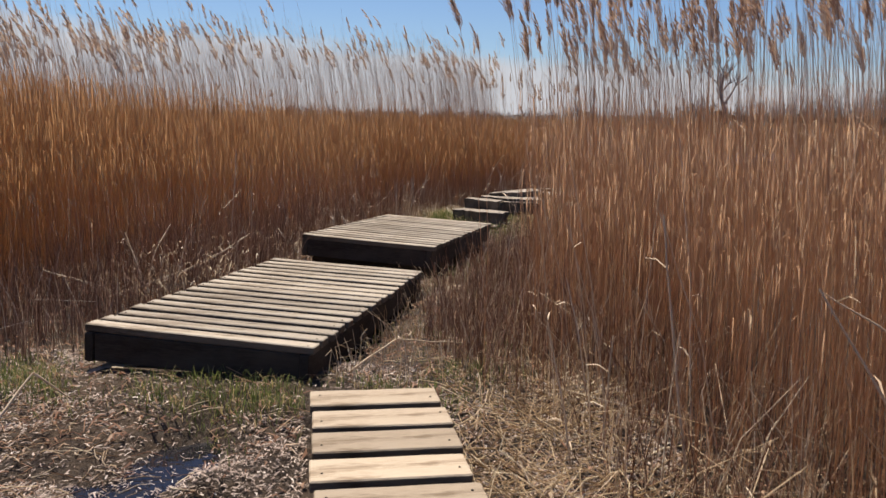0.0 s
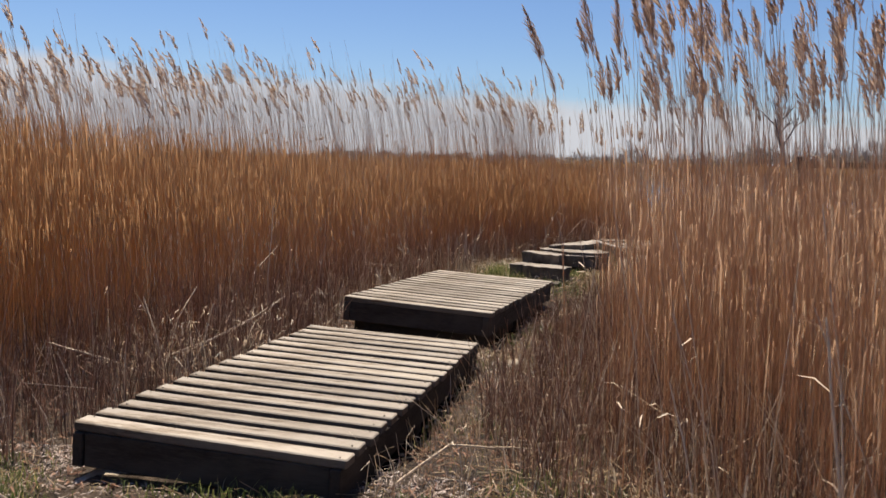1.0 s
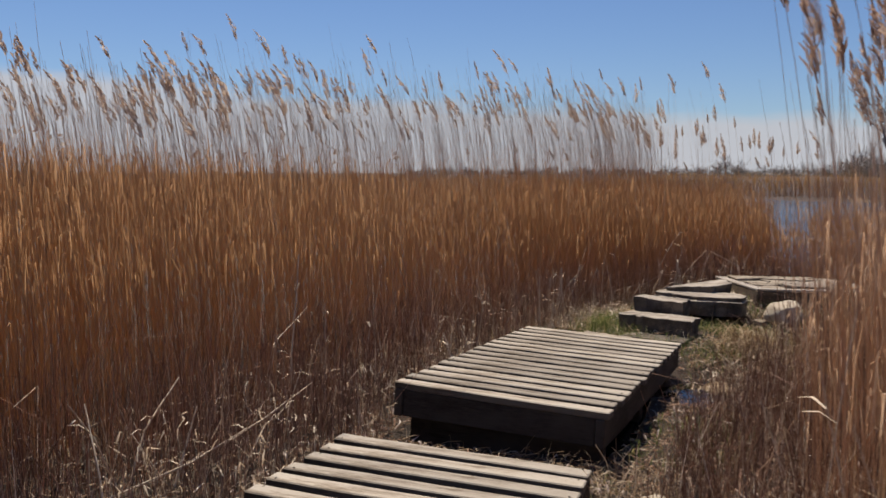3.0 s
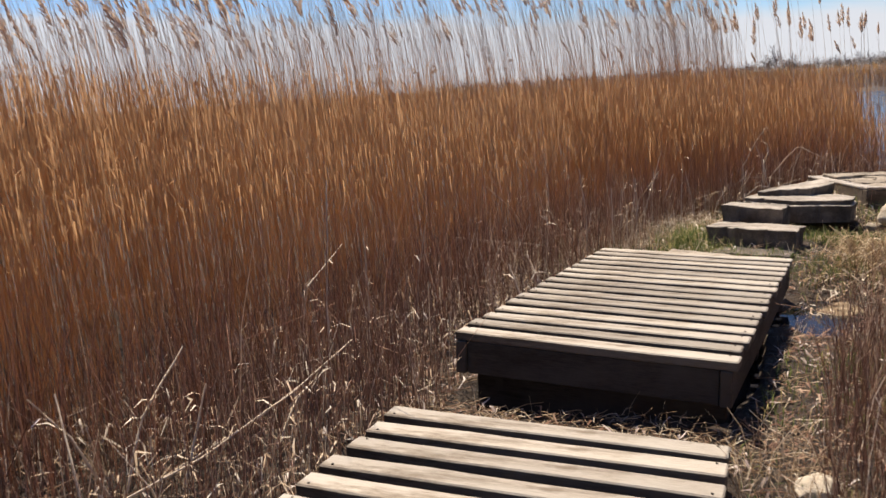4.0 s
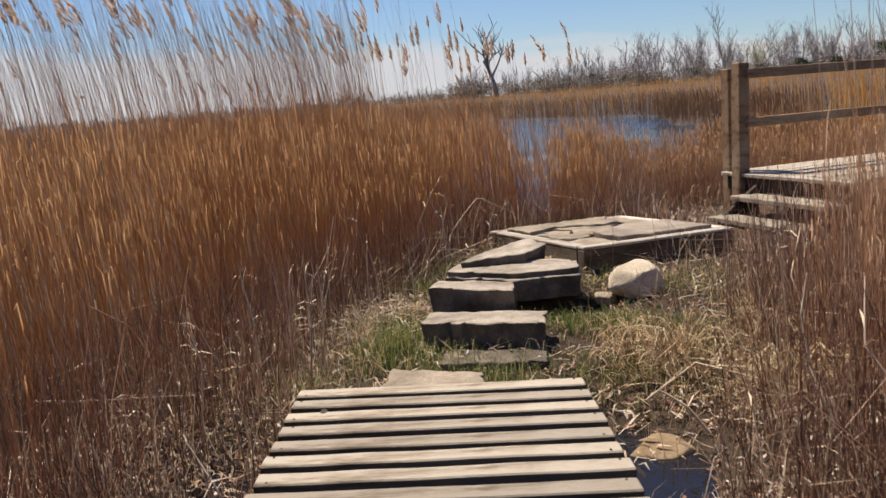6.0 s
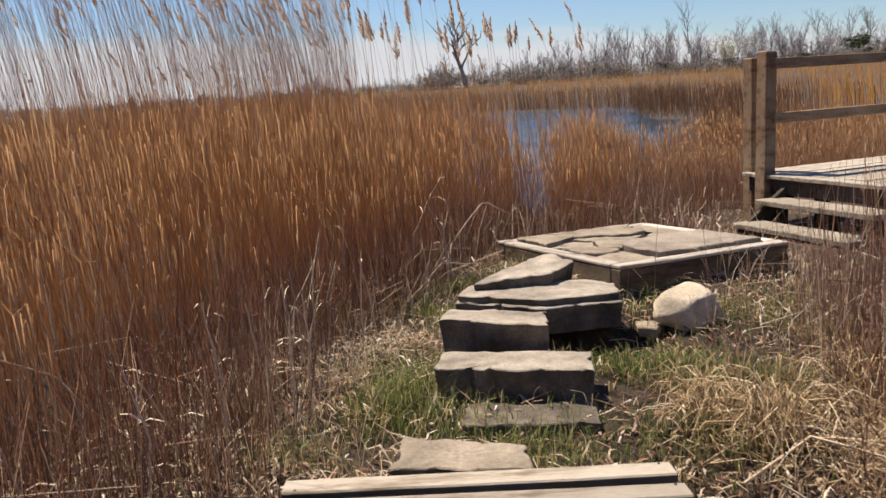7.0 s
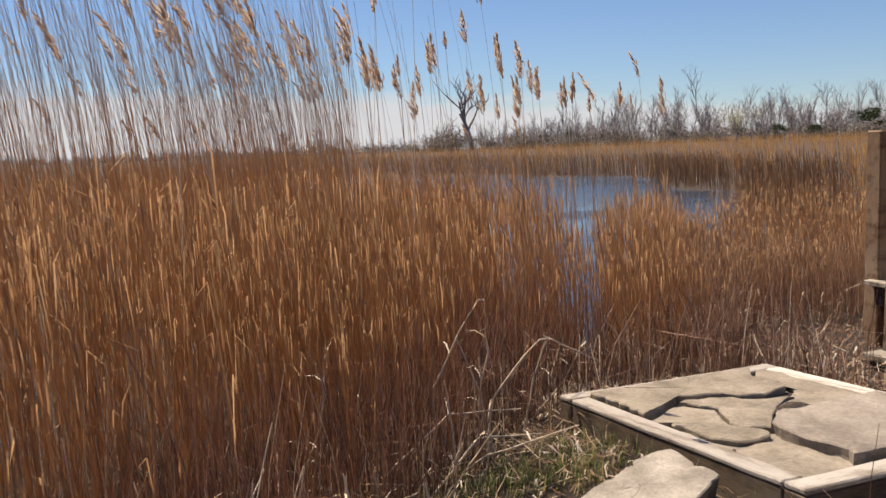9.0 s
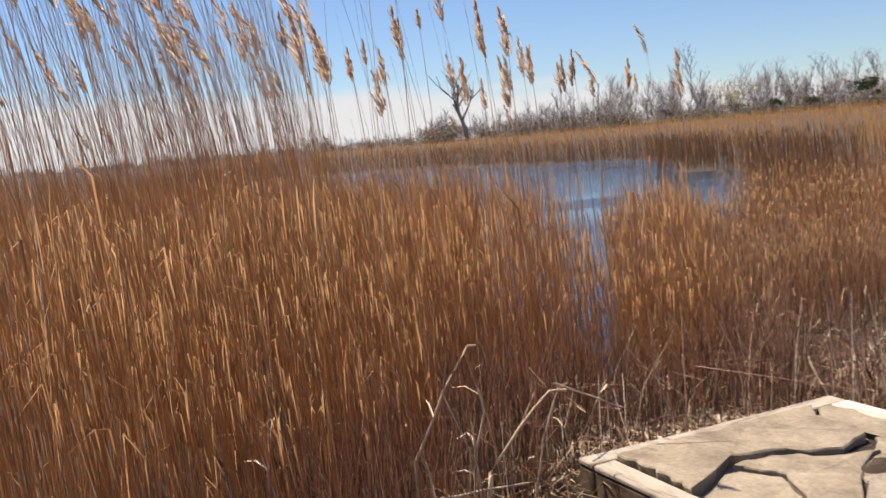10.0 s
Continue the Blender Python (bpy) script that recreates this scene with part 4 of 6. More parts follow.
def stubble(name, x, y, label, mat, height, radius, lean=0.22, category="stubble", snapped=0.35):
    """Broken upright stems, some snapped over near the top."""
    n = len(x)
    L = RNG.uniform(*height, n) ** 1.0
    z = ground_z(x, y) - 0.02
    dx, dy = RNG.normal(0, lean, n) * L, RNG.normal(0, lean, n) * L
    snap = RNG.random(n) < snapped
    st = np.stack([x, y, z], 1)
    mid = st + np.stack([dx * 0.4, dy * 0.4, L * 0.6], 1)
    top = st + np.stack([dx, dy, L], 1)
    over = mid + np.stack([RNG.normal(0, 0.3, n) * L, RNG.normal(0, 0.3, n) * L, RNG.uniform(-0.25, 0.2, n) * L], 1)
    top = np.where(snap[:, None], over, top)
    path = np.stack([st, mid, top], 1)
    rad = RNG.uniform(*radius, n)[:, None] * np.array([[1.0, 0.9, 0.55]])
    v, q = tubes(path, rad)
    return tagged(mesh_object(name, v, q, [mat]), label, category, kind="stuff")


def turf(name, x, y, label, mat, height, width, category="grass"):
    n = len(x)
    L = RNG.uniform(*height, n)
    az = RNG.uniform(0, 6.28, n)
    out = np.stack([np.cos(az), np.sin(az), np.zeros(n)], 1) * (L * RNG.uniform(0.1, 0.9, n))[:, None]
    st = np.stack([x, y, ground_z(x, y) - 0.005], 1)
    up = np.array([[0, 0, 1.0]])
    path = np.stack([st, st + out * 0.35 + up * L[:, None] * 0.6, st + out + up * (L * RNG.uniform(0.5, 1.0, n))[:, None]], 1)
    side = np.stack([-np.sin(az), np.cos(az), np.zeros(n)], 1)
    w = RNG.uniform(*width, n)[:, None] * np.array([[1.0, 0.8, 0.1]])
    v, q = blades(path, side, w)
    return tagged(mesh_object(name, v, q, [mat]), label, category, kind="stuff")


def clumped(x, y, scale, k, keep):
    return RNG.random(len(x)) < np.clip(keep + 0.9 * wave(x, y, scale, k), 0.03, 1)


def greenness(x, y):
    """How grassy the ground is, 0 to 1."""
    g = 1.3 * bell(x, y, -0.80, 2.92, 0.50, 0.28) + 1.15 * bell(x, y, -1.75, 2.92, 0.65, 0.26) + 0.5 * bell(x, y, 0.0, 3.25, 0.3, 0.3)
    g = g + 0.95 * bell(x, y, -1.35, 8.95, 0.45, 0.42) + 1.0 * bell(x, y, -0.02, 9.35, 0.50, 0.62) + 1.3 * bell(x, y, -0.62, 10.85, 0.36, 0.45)
    g = g + 1.1 * bell(x, y, -0.72, 8.82, 0.45, 0.20) + 0.7 * bell(x, y, 0.5, 9.75, 0.6, 0.45) + 0.7 * bell(x, y, -1.15, 9.5, 0.3, 0.5) + 1.5 * bell(x, y, -0.38, 6.58, 0.24, 0.28) + 0.9 * bell(x, y, -1.10, 9.55, 0.14, 0.22) + 0.6 * bell(x, y, 0.15, 9.0, 0.5, 0.3)
    g = g - 1.2 * bell(x, y, -0.12, 9.82, 0.22, 0.18)
    return np.clip(g, 0, 1)


def dark_hollow(x, y):
    """Wet black hollows with hardly anything lying in them, 0 to 1."""
    return np.clip(1.3 * bell(x, y, -0.14, 9.80, 0.24, 0.20) + 1.2 * bell(x, y, -1.92, 8.1, 0.22, 0.5) + 0.9 * bell(x, y, -1.95, 7.0, 0.16, 0.7) + 1.0 * bell(x, y, 0.30, 8.62, 0.22, 0.16), 0, 1)


# dead stems lying on the mud, thick along both sides of the path
x, y = scatter(-4.0, 2.2, 0.4, 14.5, 320)
depth_l, depth_r = left_edge(y) - x, x - right_edge(y)
dens = np.where((depth_l > 0.9) | ((depth_r > 0.9) & (y < 9)), 0.10, 0.9)
ok = (RNG.random(len(x)) < dens * (1 - 0.8 * greenness(x, y))) & clumped(x, y, 2.2, 1, 0.75) & ~bare_patch(x, y) & (ground_z(x, y) > WATER_Z - 0.03)
litter("dead_litter", x[ok], y[ok], "grey-brown dead reed litter lying on mud", THATCH, (0.03, 0.14), (0.0009, 0.0022))
x, y = scatter(-3.6, 1.8, 0.4, 13.5, 300)
depth_l, depth_r = left_edge(y) - x, x - right_edge(y)
ok = ((depth_l < 0.6) & ((depth_r < 0.6) | (y > 9))) & clumped(x, y, 1.6, 5, 0.35) & ((x > -1.9) | (RNG.random(len(x)) < 0.3)) & (RNG.random(len(x)) > 0.6 * greenness(x, y)) & ~bare_patch(x, y) & (ground_z(x, y) > WATER_Z - 0.03)
litter("straw_litter", x[ok], y[ok], "pale bleached straw scattered on the ground", STRAW, (0.03, 0.16), (0.0014, 0.0030), 0.22, 0.03)
def leaf_litter(name, x, y, label, mat, length, lift, raised=0.0, wide=1.0):
    """Curled dead leaf scraps, lying or half raised."""
    n = len(x)
    az, L = RNG.uniform(0, 6.28, n), RNG.uniform(*length, n)
    st = np.stack([x, y, np.maximum(ground_z(x, y), WATER_Z) + RNG.uniform(0.002, 0.01, n) + raised], 1)
    d = np.stack([np.cos(az), np.sin(az), RNG.uniform(0.0, lift, n)], 1) * L[:, None]
    curl = np.stack([RNG.normal(0, 0.2, n), RNG.normal(0, 0.2, n), RNG.uniform(0.0, min(0.5, 0.08 + 0.5 * lift), n)], 1) * L[:, None]
    path = np.stack([st, st + d * 0.5 + curl, st + d], 1)
    side = np.stack([-np.sin(az), np.cos(az), RNG.uniform(-0.5, 0.5, n)], 1)
    w = RNG.uniform(0.004, 0.013, n)[:, None] * wide * np.array([[0.6, 1.0, 0.3]])
    v, q = blades(path, side, w)
    return tagged(mesh_object(name, v, q, [mat]), label, "litter", kind="stuff")


x, y = scatter(-4.0, 3.0, 0.4, 15.0, 420)
depth_l, depth_r = left_edge(y) - x, x - right_edge(y)
back = (y > 12.0) & (x > 0.0) & (lane(x, y) < 0.3) & (RNG.random(len(x)) < 0.45)
ok = (depth_l < 0.7) & ((depth_r < 0.7) | (y > 9)) & (clumped(x, y, 2.4, 7, 0.6) | back) & ~bare_patch(x, y) & (ground_z(x, y) > WATER_Z - 0.02)
leaf_litter("leaf_litter", x[ok], y[ok], "curled grey-brown dead leaves on the mud", THATCH, (0.02, 0.07), 0.5)
x, y = scatter(-4.0, 3.2, 2.0, 15.0, 300)
depth_l, depth_r = left_edge(y) - x, x - right_edge(y)
back = (y > 12.2) & (x > 0.1) & (RNG.random(len(x)) < 0.4) & (lane(x, y) < 0.3) & clumped(x, y, 1.3, 19, 0.0)
ok = (((np.abs(depth_l + 0.05) < 0.5) & (y < 12)) | ((np.abs(depth_r) < 0.4) & (y < 9)) | back) & clumped(x, y, 1.7, 9, 0.25) & ~bare_patch(x, y)
leaf_litter("curled_leaves", x[ok], y[ok], "bleached curled leaves hanging in the stubble", STRAW, (0.04, 0.14), 1.6, 0.0, 0.5)
SODDEN = plant_material("sodden_leaves", [(0.0, (0.09, 0.072, 0.064)), (0.30, (0.25, 0.200, 0.180)), (0.66, (0.46, 0.390, 0.355)), (0.92, (0.60, 0.535, 0.50)), (1.0, (0.80, 0.76, 0.73))], 0.1, 0.5)
x, y = scatter(-2.9, 0.9, 1.2, 3.4, 7500)
ok = (RNG.random(len(x)) < 0.85 * (1 - 0.75 * greenness(x, y))) & clumped(x, y, 3.0, 4, 0.85) & ~bare_patch(x, y) & ((ground_z(x, y) > WATER_Z - 0.01) | (RNG.random(len(x)) < 0.12))
leaf_litter("sodden_litter", x[ok], y[ok], "wet grey broken leaves lying on black mud", SODDEN, (0.006, 0.034), 0.25, 0.0, 0.50)
x, y = scatter(-2.2, 1.2, 5.2, 12.4, 700)
ok = (RNG.random(len(x)) < 0.8 * (1 - 0.8 * greenness(x, y))) & clumped(x, y, 2.6, 14, 0.5) & ~bare_patch(x, y) & (ground_z(x, y) > WATER_Z - 0.015) & (left_edge(y) - x < 0.4)
leaf_litter("sodden_litter", x[ok], y[ok], "grey-brown broken leaves trodden into the bank", SODDEN, (0.015, 0.06), 0.8)
# mats of golden straw
HAY = plant_material("golden_straw", [(0.0, (0.24, 0.165, 0.10)), (0.40, (0.50, 0.385, 0.24)), (0.75, (0.72, 0.60, 0.42)), (1.0, (0.86, 0.79, 0.65))], 0.3)
x, y = scatter(-0.1, 1.2, 1.6, 3.6, 1600)
ok = (RNG.random(len(x)) < 1.2 * bell(x, y, 0.38, 2.5, 0.28, 0.65)) & clumped(x, y, 3.5, 2, 0.85) & ~bare_patch(x, y)
litter("straw_mat", x[ok], y[ok], "tangled mat of golden flattened straw", HAY, (0.06, 0.26), (0.0012, 0.0028), 0.42, 0.05)
x, y = scatter(-1.6, 1.2, 8.4, 12.0, 700)
ok = (RNG.random(len(x)) < 0.35 * bell(x, y, 0.15, 8.75, 0.35, 0.35) + 0.6 * bell(x, y, -1.25, 9.75, 0.3, 0.5) + 0.7 * bell(x, y, -0.55, 11.35, 0.3, 0.35) + 0.25 * bell(x, y, 0.8, 9.6, 0.5, 0.5)) & ~bare_patch(x, y)
litter("straw_mat", x[ok], y[ok], "tangled mat of golden flattened straw", STRAW, (0.05, 0.20), (0.0013, 0.0026), 0.35, 0.05)

PALE = plant_material("pale_dry_grass", [(0.0, (0.44, 0.325, 0.22)), (0.5, (0.65, 0.54, 0.41)), (1.0, (0.84, 0.78, 0.69))], 0.35)
UNDER = plant_material("red_brown_undergrowth", [(0.0, (0.17, 0.100, 0.078)), (0.5, (0.31, 0.195, 0.150)), (0.82, (0.44, 0.305, 0.240)), (0.92, (0.64, 0.53, 0.44)), (1.0, (0.82, 0.75, 0.67))], 0.35)
x, y = scatter(-4.6, 1.6, 0.4, 13.2, 760)
depth_l, depth_r = left_edge(y) - x, x - right_edge(y)
fringe = np.where(y < 9.0, (depth_l > -1.0) & (x < -1.86 + 0.06 * (y - 4)) & (depth_l < 0.55), (depth_l > -0.25) & (depth_l < 0.95) & (RNG.random(len(x)) < 0.75))
fringe |= (depth_r > -0.55) & (depth_r < 0.8) & (x > -0.45) & (y > 3.0) & (y < 7.6)
ok = fringe & clumped(x, y, 1.8, 11, 0.75) & ~bare_patch(x, y) & (y > 3.1) & (RNG.random(len(x)) > 0.9 * dark_hollow(x, y))
stubble("undergrowth", x[ok], y[ok], "tangled red-brown dead undergrowth at the bed's foot", UNDER, (0.08, 0.50), (0.0011, 0.0025), 0.17, snapped=0.18)
REDSTEM = plant_material("red_brown_stem", [(0.0, (0.26, 0.145, 0.10)), (0.5, (0.42, 0.25, 0.175)), (0.85, (0.54, 0.355, 0.26)), (1.0, (0.78, 0.66, 0.54))], 0.45)
x, y = scatter(-3.4, -0.9, 3.6, 10.9, 330)
depth_l = left_edge(y) - x
ok = (depth_l > -0.65) & (depth_l < 0.35) & (RNG.random(len(x)) < np.clip(0.95 + depth_l * 1.1, 0.12, 1)) & clumped(x, y, 2.1, 41, 0.65) & ~bare_patch(x, y) & (RNG.random(len(x)) > dark_hollow(x, y)) & (x < -1.8 + 0.28 * np.clip(y - 8.3, 0, 3))
stubble("red_brown_stems", x[ok], y[ok], "upright red-brown dead stems before the reed bed", REDSTEM, (0.30, 0.95), (0.0012, 0.0024), 0.12, snapped=0.12)
# broken uprights along the edges
x, y = scatter(-4.2, 3.4, 0.4, 16.0, 220)
depth_l, depth_r = left_edge(y) - x, x - right_edge(y)
near_l, near_r = (depth_l > -0.30) & (depth_l < 1.2), (depth_r > -0.45) & (depth_r < 1.2) & (y < 9.6)
back = (y > 12.1) & (x > 0.0) & (x < 3.4) & ~((x > 1.6) & (y < 13.6)) & (lane(x, y) < 0.3)
ok = ((near_l & (RNG.random(len(x)) < 0.9)) | (near_r & (RNG.random(len(x)) < 0.9)) | (back & (RNG.random(len(x)) < 0.8))) & ~bare_patch(x, y) & (in_pond(x, y) > -0.4)
stubble("reed_stubble", x[ok], y[ok], "dark brown broken reed stubble along the bed's edge", THATCH, (0.08, 0.50), (0.0012, 0.0026))
x, y = scatter(-4.0, 3.4, 0.4, 16.0, 95)
depth_l, depth_r = left_edge(y) - x, x - right_edge(y)
near_l, near_r = (depth_l > -0.35) & (depth_l < 0.6), (depth_r > -0.5) & (depth_r < 0.7) & (y < 9.8)
back = (y > 12.1) & (x > 0.0) & (x < 3.4) & ~((x > 1.6) & (y < 13.6)) & (lane(x, y) < 0.3)
back &= clumped(x, y, 1.3, 19, -0.1)
ok = (near_l | near_r | back) & (clumped(x, y, 1.9, 3, 0.55) | ((y > 8.6) & near_l)) & ~bare_patch(x, y) & (in_pond(x, y) > -0.3)
stubble("bleached_stubble", x[ok], y[ok], "bleached pale broken stems sticking up", STRAW, (0.08, 0.42), (0.0014, 0.0030), 0.30)
x, y = scatter(0.0, 2.0, 8.6, 10.8, 330)
ok = (RNG.random(len(x)) < 0.85 * bell(x, y, 1.15, 9.5, 0.7, 0.7)) & ~bare_patch(x, y)
stubble("dry_grass_stand", x[ok], y[ok], "thin dry brown grass standing beside the landing", UNDER, (0.12, 0.42), (0.0010, 0.0019), 0.18)

# brown thicket beside the bank, and pale dry grass at its foot
x, y = scatter(-0.2, 2.6, 6.4, 10.4, 700)
d = x - np.interp(y, [6.4, 7.2, 7.8, 8.6, 9.4, 10.4], [-0.05, -0.12, 0.05, 0.25, 0.6, 1.15])
ok = (d > 0) & (RNG.random(len(x)) < np.clip(0.35 + d * 1.6, 0, 1) * np.where(d > 1.0, 0.4, 1)) & clumped(x, y, 1.9, 13, 0.7) & ~bare_patch(x, y)
stubble("brown_thicket", x[ok], y[ok], "dense red-brown broken stems beside the bank", UNDER, (0.22, 0.80), (0.0012, 0.0024), 0.13)
x, y = scatter(-2.4, 2.2, 7.6, 11.2, 420)
d = x - np.interp(y, [6.4, 7.2, 7.8, 8.6, 9.4, 10.4], [-0.05, -0.12, 0.05, 0.25, 0.6, 1.15])
ok = (RNG.random(len(x)) > 0.8 * greenness(x, y)) & (((np.abs(d + 0.12) < 0.35) & (RNG.random(len(x)) < 0.8)) | ((left_edge(y) - x < 0.25) & (left_edge(y) - x > -0.55) & (RNG.random(len(x)) < 0.5))) & clumped(x, y, 2.3, 15, 0.55) & ~bare_patch(x, y)
stubble("pale_dry_grass", x[ok], y[ok], "pale straw-coloured dry grass standing in tufts", PALE, (0.08, 0.34), (0.0011, 0.0022), 0.32)
x, y = scatter(-2.6, 1.6, 8.0, 12.4, 620)
ok = (left_edge(y) - x < 0.3) & clumped(x, y, 2.0, 16, 0.55) & ~bare_patch(x, y) & (RNG.random(len(x)) > 0.85 * greenness(x, y))
leaf_litter("bleached_litter", x[ok], y[ok], "bleached whitish leaf scraps scattered on the bank", PALE, (0.02, 0.08), 0.7)

x, y = scatter(-2.5, -0.6, 8.1, 10.8, 680)
ok = (left_edge(y) - x < 0.35) & clumped(x, y, 2.1, 23, 0.15) & (RNG.random(len(x)) > dark_hollow(x, y)) & ~bare_patch(x, y) & (RNG.random(len(x)) > 0.75 * greenness(x, y))
litter("pale_litter", x[ok], y[ok], "pale broken straw scattered over the bank", PALE, (0.04, 0.18), (0.0015, 0.0032), 0.3, 0.05)
x, y = scatter(-2.1, -0.35, 5.66, 6.15, 1500)
ok = (RNG.random(len(x)) < 0.8) & ~bare_patch(x, y) & (ground_z(x, y) > WATER_Z)
litter("pale_litter", x[ok], y[ok], "trodden pale litter between two walkway sections", STRAW, (0.02, 0.09), (0.0010, 0.0026), 0.2, 0.03)
x, y = scatter(-0.72, 0.25, 3.1, 6.0, 420)
ok = (x < right_edge(y) + 0.1) & clumped(x, y, 2.4, 27, 0.5) & ~bare_patch(x, y)
stubble("pale_dry_grass", x[ok], y[ok], "pale straw-coloured dry grass beside the walkway", PALE, (0.05, 0.26), (0.0010, 0.0020), 0.35)
x, y = scatter(-0.72, 0.2, 3.3, 6.0, 1500)
ok = (RNG.random(len(x)) < 0.5) & clumped(x, y, 2.0, 29, 0.35) & ~bare_patch(x, y)
turf("green_grass", x[ok], y[ok], "sparse green grass among litter beside the walkway", GRASS, (0.03, 0.10), (0.0022, 0.0045))
x, y = scatter(-3.1, -1.85, 4.2, 8.3, 150)
ok = (left_edge(y) - x < 0.35) & clumped(x, y, 2.2, 31, 0.05) & ~bare_patch(x, y) & (RNG.random(len(x)) > dark_hollow(x, y))
stubble("bleached_stubble", x[ok], y[ok], "bleached pale stems standing in brown undergrowth", PALE, (0.08, 0.40), (0.0012, 0.0026), 0.22)
x, y = scatter(-3.2, -1.85, 4.2, 9.0, 420)
ok = (left_edge(y) - x < 0.45) & clumped(x, y, 2.0, 39, 0.0) & ~bare_patch(x, y) & (RNG.random(len(x)) > dark_hollow(x, y))
litter("pale_litter", x[ok], y[ok], "pale broken straw caught in the undergrowth", PALE, (0.05, 0.22), (0.0013, 0.0030), 0.45, 0.16)
x, y = scatter(-2.0, 0.3, 10.2, 13.2, 640)
depth_l = left_edge(y) - x
ok = (depth_l > -0.28) & (depth_l < 0.55) & clumped(x, y, 2.2, 37, 0.75) & ~bare_patch(x, y) & (lane(x, y) < 0.2)
stubble("undergrowth", x[ok], y[ok], "dense red-brown stems at the bed's foot", REDSTEM, (0.22, 0.80), (0.0011, 0.0023), 0.12, snapped=0.15)
x, y = scatter(0.0, 2.0, 1.4, 5.4, 260)
d = x - right_edge(y)
ok = (d > -0.5) & (d < 0.6) & clumped(x, y, 1.9, 47, 0.35) & ~bare_patch(x, y)
stubble("bleached_stubble", x[ok], y[ok], "pale broken stems at the foot of the reeds", PALE, (0.10, 0.62), (0.0012, 0.0026), 0.28, snapped=0.4)
# pale tangle on the bank beside the stone steps
x, y = scatter(-2.9, -1.0, 7.4, 10.2, 1100)
ok = (left_edge(y) - x < 0.5) & clumped(x, y, 2.4, 33, 0.30) & (RNG.random(len(x)) > dark_hollow(x, y)) & ~bare_patch(x, y) & (RNG.random(len(x)) > 0.7 * greenness(x, y))
leaf_litter("bleached_litter", x[ok], y[ok], "bleached curled leaves heaped on the bank", PALE, (0.03, 0.12), 1.2, 0.0, 0.9)
x, y = scatter(-2.7, -1.2, 7.8, 10.4, 380)
ok = (left_edge(y) - x < 0.5) & clumped(x, y, 2.0, 35, 0.30) & (RNG.random(len(x)) > dark_hollow(x, y)) & ~bare_patch(x, y)
stubble("pale_dry_grass", x[ok], y[ok], "pale broken stems bristling along the bank", PALE, (0.06, 0.32), (0.0012, 0.0026), 0.38, snapped=0.5)
# curled white scraps caught in the undergrowth
x, y = scatter(-3.1, -1.8, 4.2, 8.6, 300)
ok = (left_edge(y) - x < 0.35) & ~bare_patch(x, y) & clumped(x, y, 1.8, 21, 0.2) & (RNG.random(len(x)) > dark_hollow(x, y))
leaf_litter("curled_leaves", x[ok], y[ok], "white curled leaf scraps caught in dark undergrowth", PALE, (0.03, 0.10), 1.0, 0.26 * RNG.random(int(ok.sum())) ** 2.0, 0.7)
x, y = scatter(-0.4, 1.0, 7.9, 9.2, 2600)
ok = (RNG.random(len(x)) < 0.35 * bell(x, y, 0.42, 8.45, 0.30, 0.26) + 0.25 * bell(x, y, -0.02, 8.72, 0.2, 0.2)) & ~bare_patch(x, y) & (RNG.random(len(x)) > dark_hollow(x, y)) & (np.hypot(x + 0.19, y - 8.14) > 0.2)
litter("straw_tussock", x[ok], y[ok], "collapsed tussock of golden straw beside the puddle", HAY, (0.10, 0.28), (0.0016, 0.0032), 0.5, 0.10)
def arching_tussock(cx, cy, reach, rise, n, label):
    """Collapsed straw arching out of one root over a hollow."""
    a = RNG.uniform(0, 6.28, n)
    L = RNG.uniform(0.35, 1.0, n) * reach
    up = RNG.uniform(0.35, 1.0, n) * rise
    x0, y0 = cx + RNG.normal(0, 0.05, n), cy + RNG.normal(0, 0.05, n)
    z0 = ground_z(x0, y0)
    t = np.array([0, 0.25, 0.5, 0.78, 1.0])[None]
    droop = RNG.uniform(0.3, 1.0, n)[:, None]
    path = np.stack([x0[:, None] + np.cos(a)[:, None] * L[:, None] * t + RNG.normal(0, 0.012, (n, 5)) * t, y0[:, None] + np.sin(a)[:, None] * L[:, None] * t + RNG.normal(0, 0.012, (n, 5)) * t,
                     z0[:, None] + up[:, None] * (np.sin(np.pi * np.clip(t * 0.95, 0, 1)) * droop + (1 - droop) * t)], -1)
    rad = RNG.uniform(0.0012, 0.0030, n)[:, None] * np.array([[1.0, 1.0, 0.9, 0.8, 0.5]])
    v, q = tubes(path, rad)
    return tagged(mesh_object("straw_tussock", v, q, [HAY]), label, "tussock", kind="stuff")


arching_tussock(0.10, 8.72, 0.34, 0.32, 190, "arching golden straw tussock beside the ditch")
arching_tussock(-0.06, 8.92, 0.24, 0.24, 110, "small arching straw tussock at the bank")
arching_tussock(0.50, 8.36, 0.36, 0.30, 170, "arching golden straw tussock over the ditch")
arching_tussock(0.62, 8.95, 0.36, 0.34, 130, "arching straw tussock among brown stems")
x, y = scatter(0.7, 2.6, 12.0, 14.2, 420)
ok = ~((x > 1.75) & (y < 13.9 + 0.25 * (x - 2))) & clumped(x, y, 2.2, 45, 0.15) & ~bare_patch(x, y)
leaf_litter("bleached_litter", x[ok], y[ok], "bleached curled leaves heaped behind the landing", PALE, (0.04, 0.14), 1.3, 0.20 * RNG.random(int(ok.sum())) ** 2, 0.9)
x, y = scatter(-0.5, 3.4, 11.6, 15.4, 560)
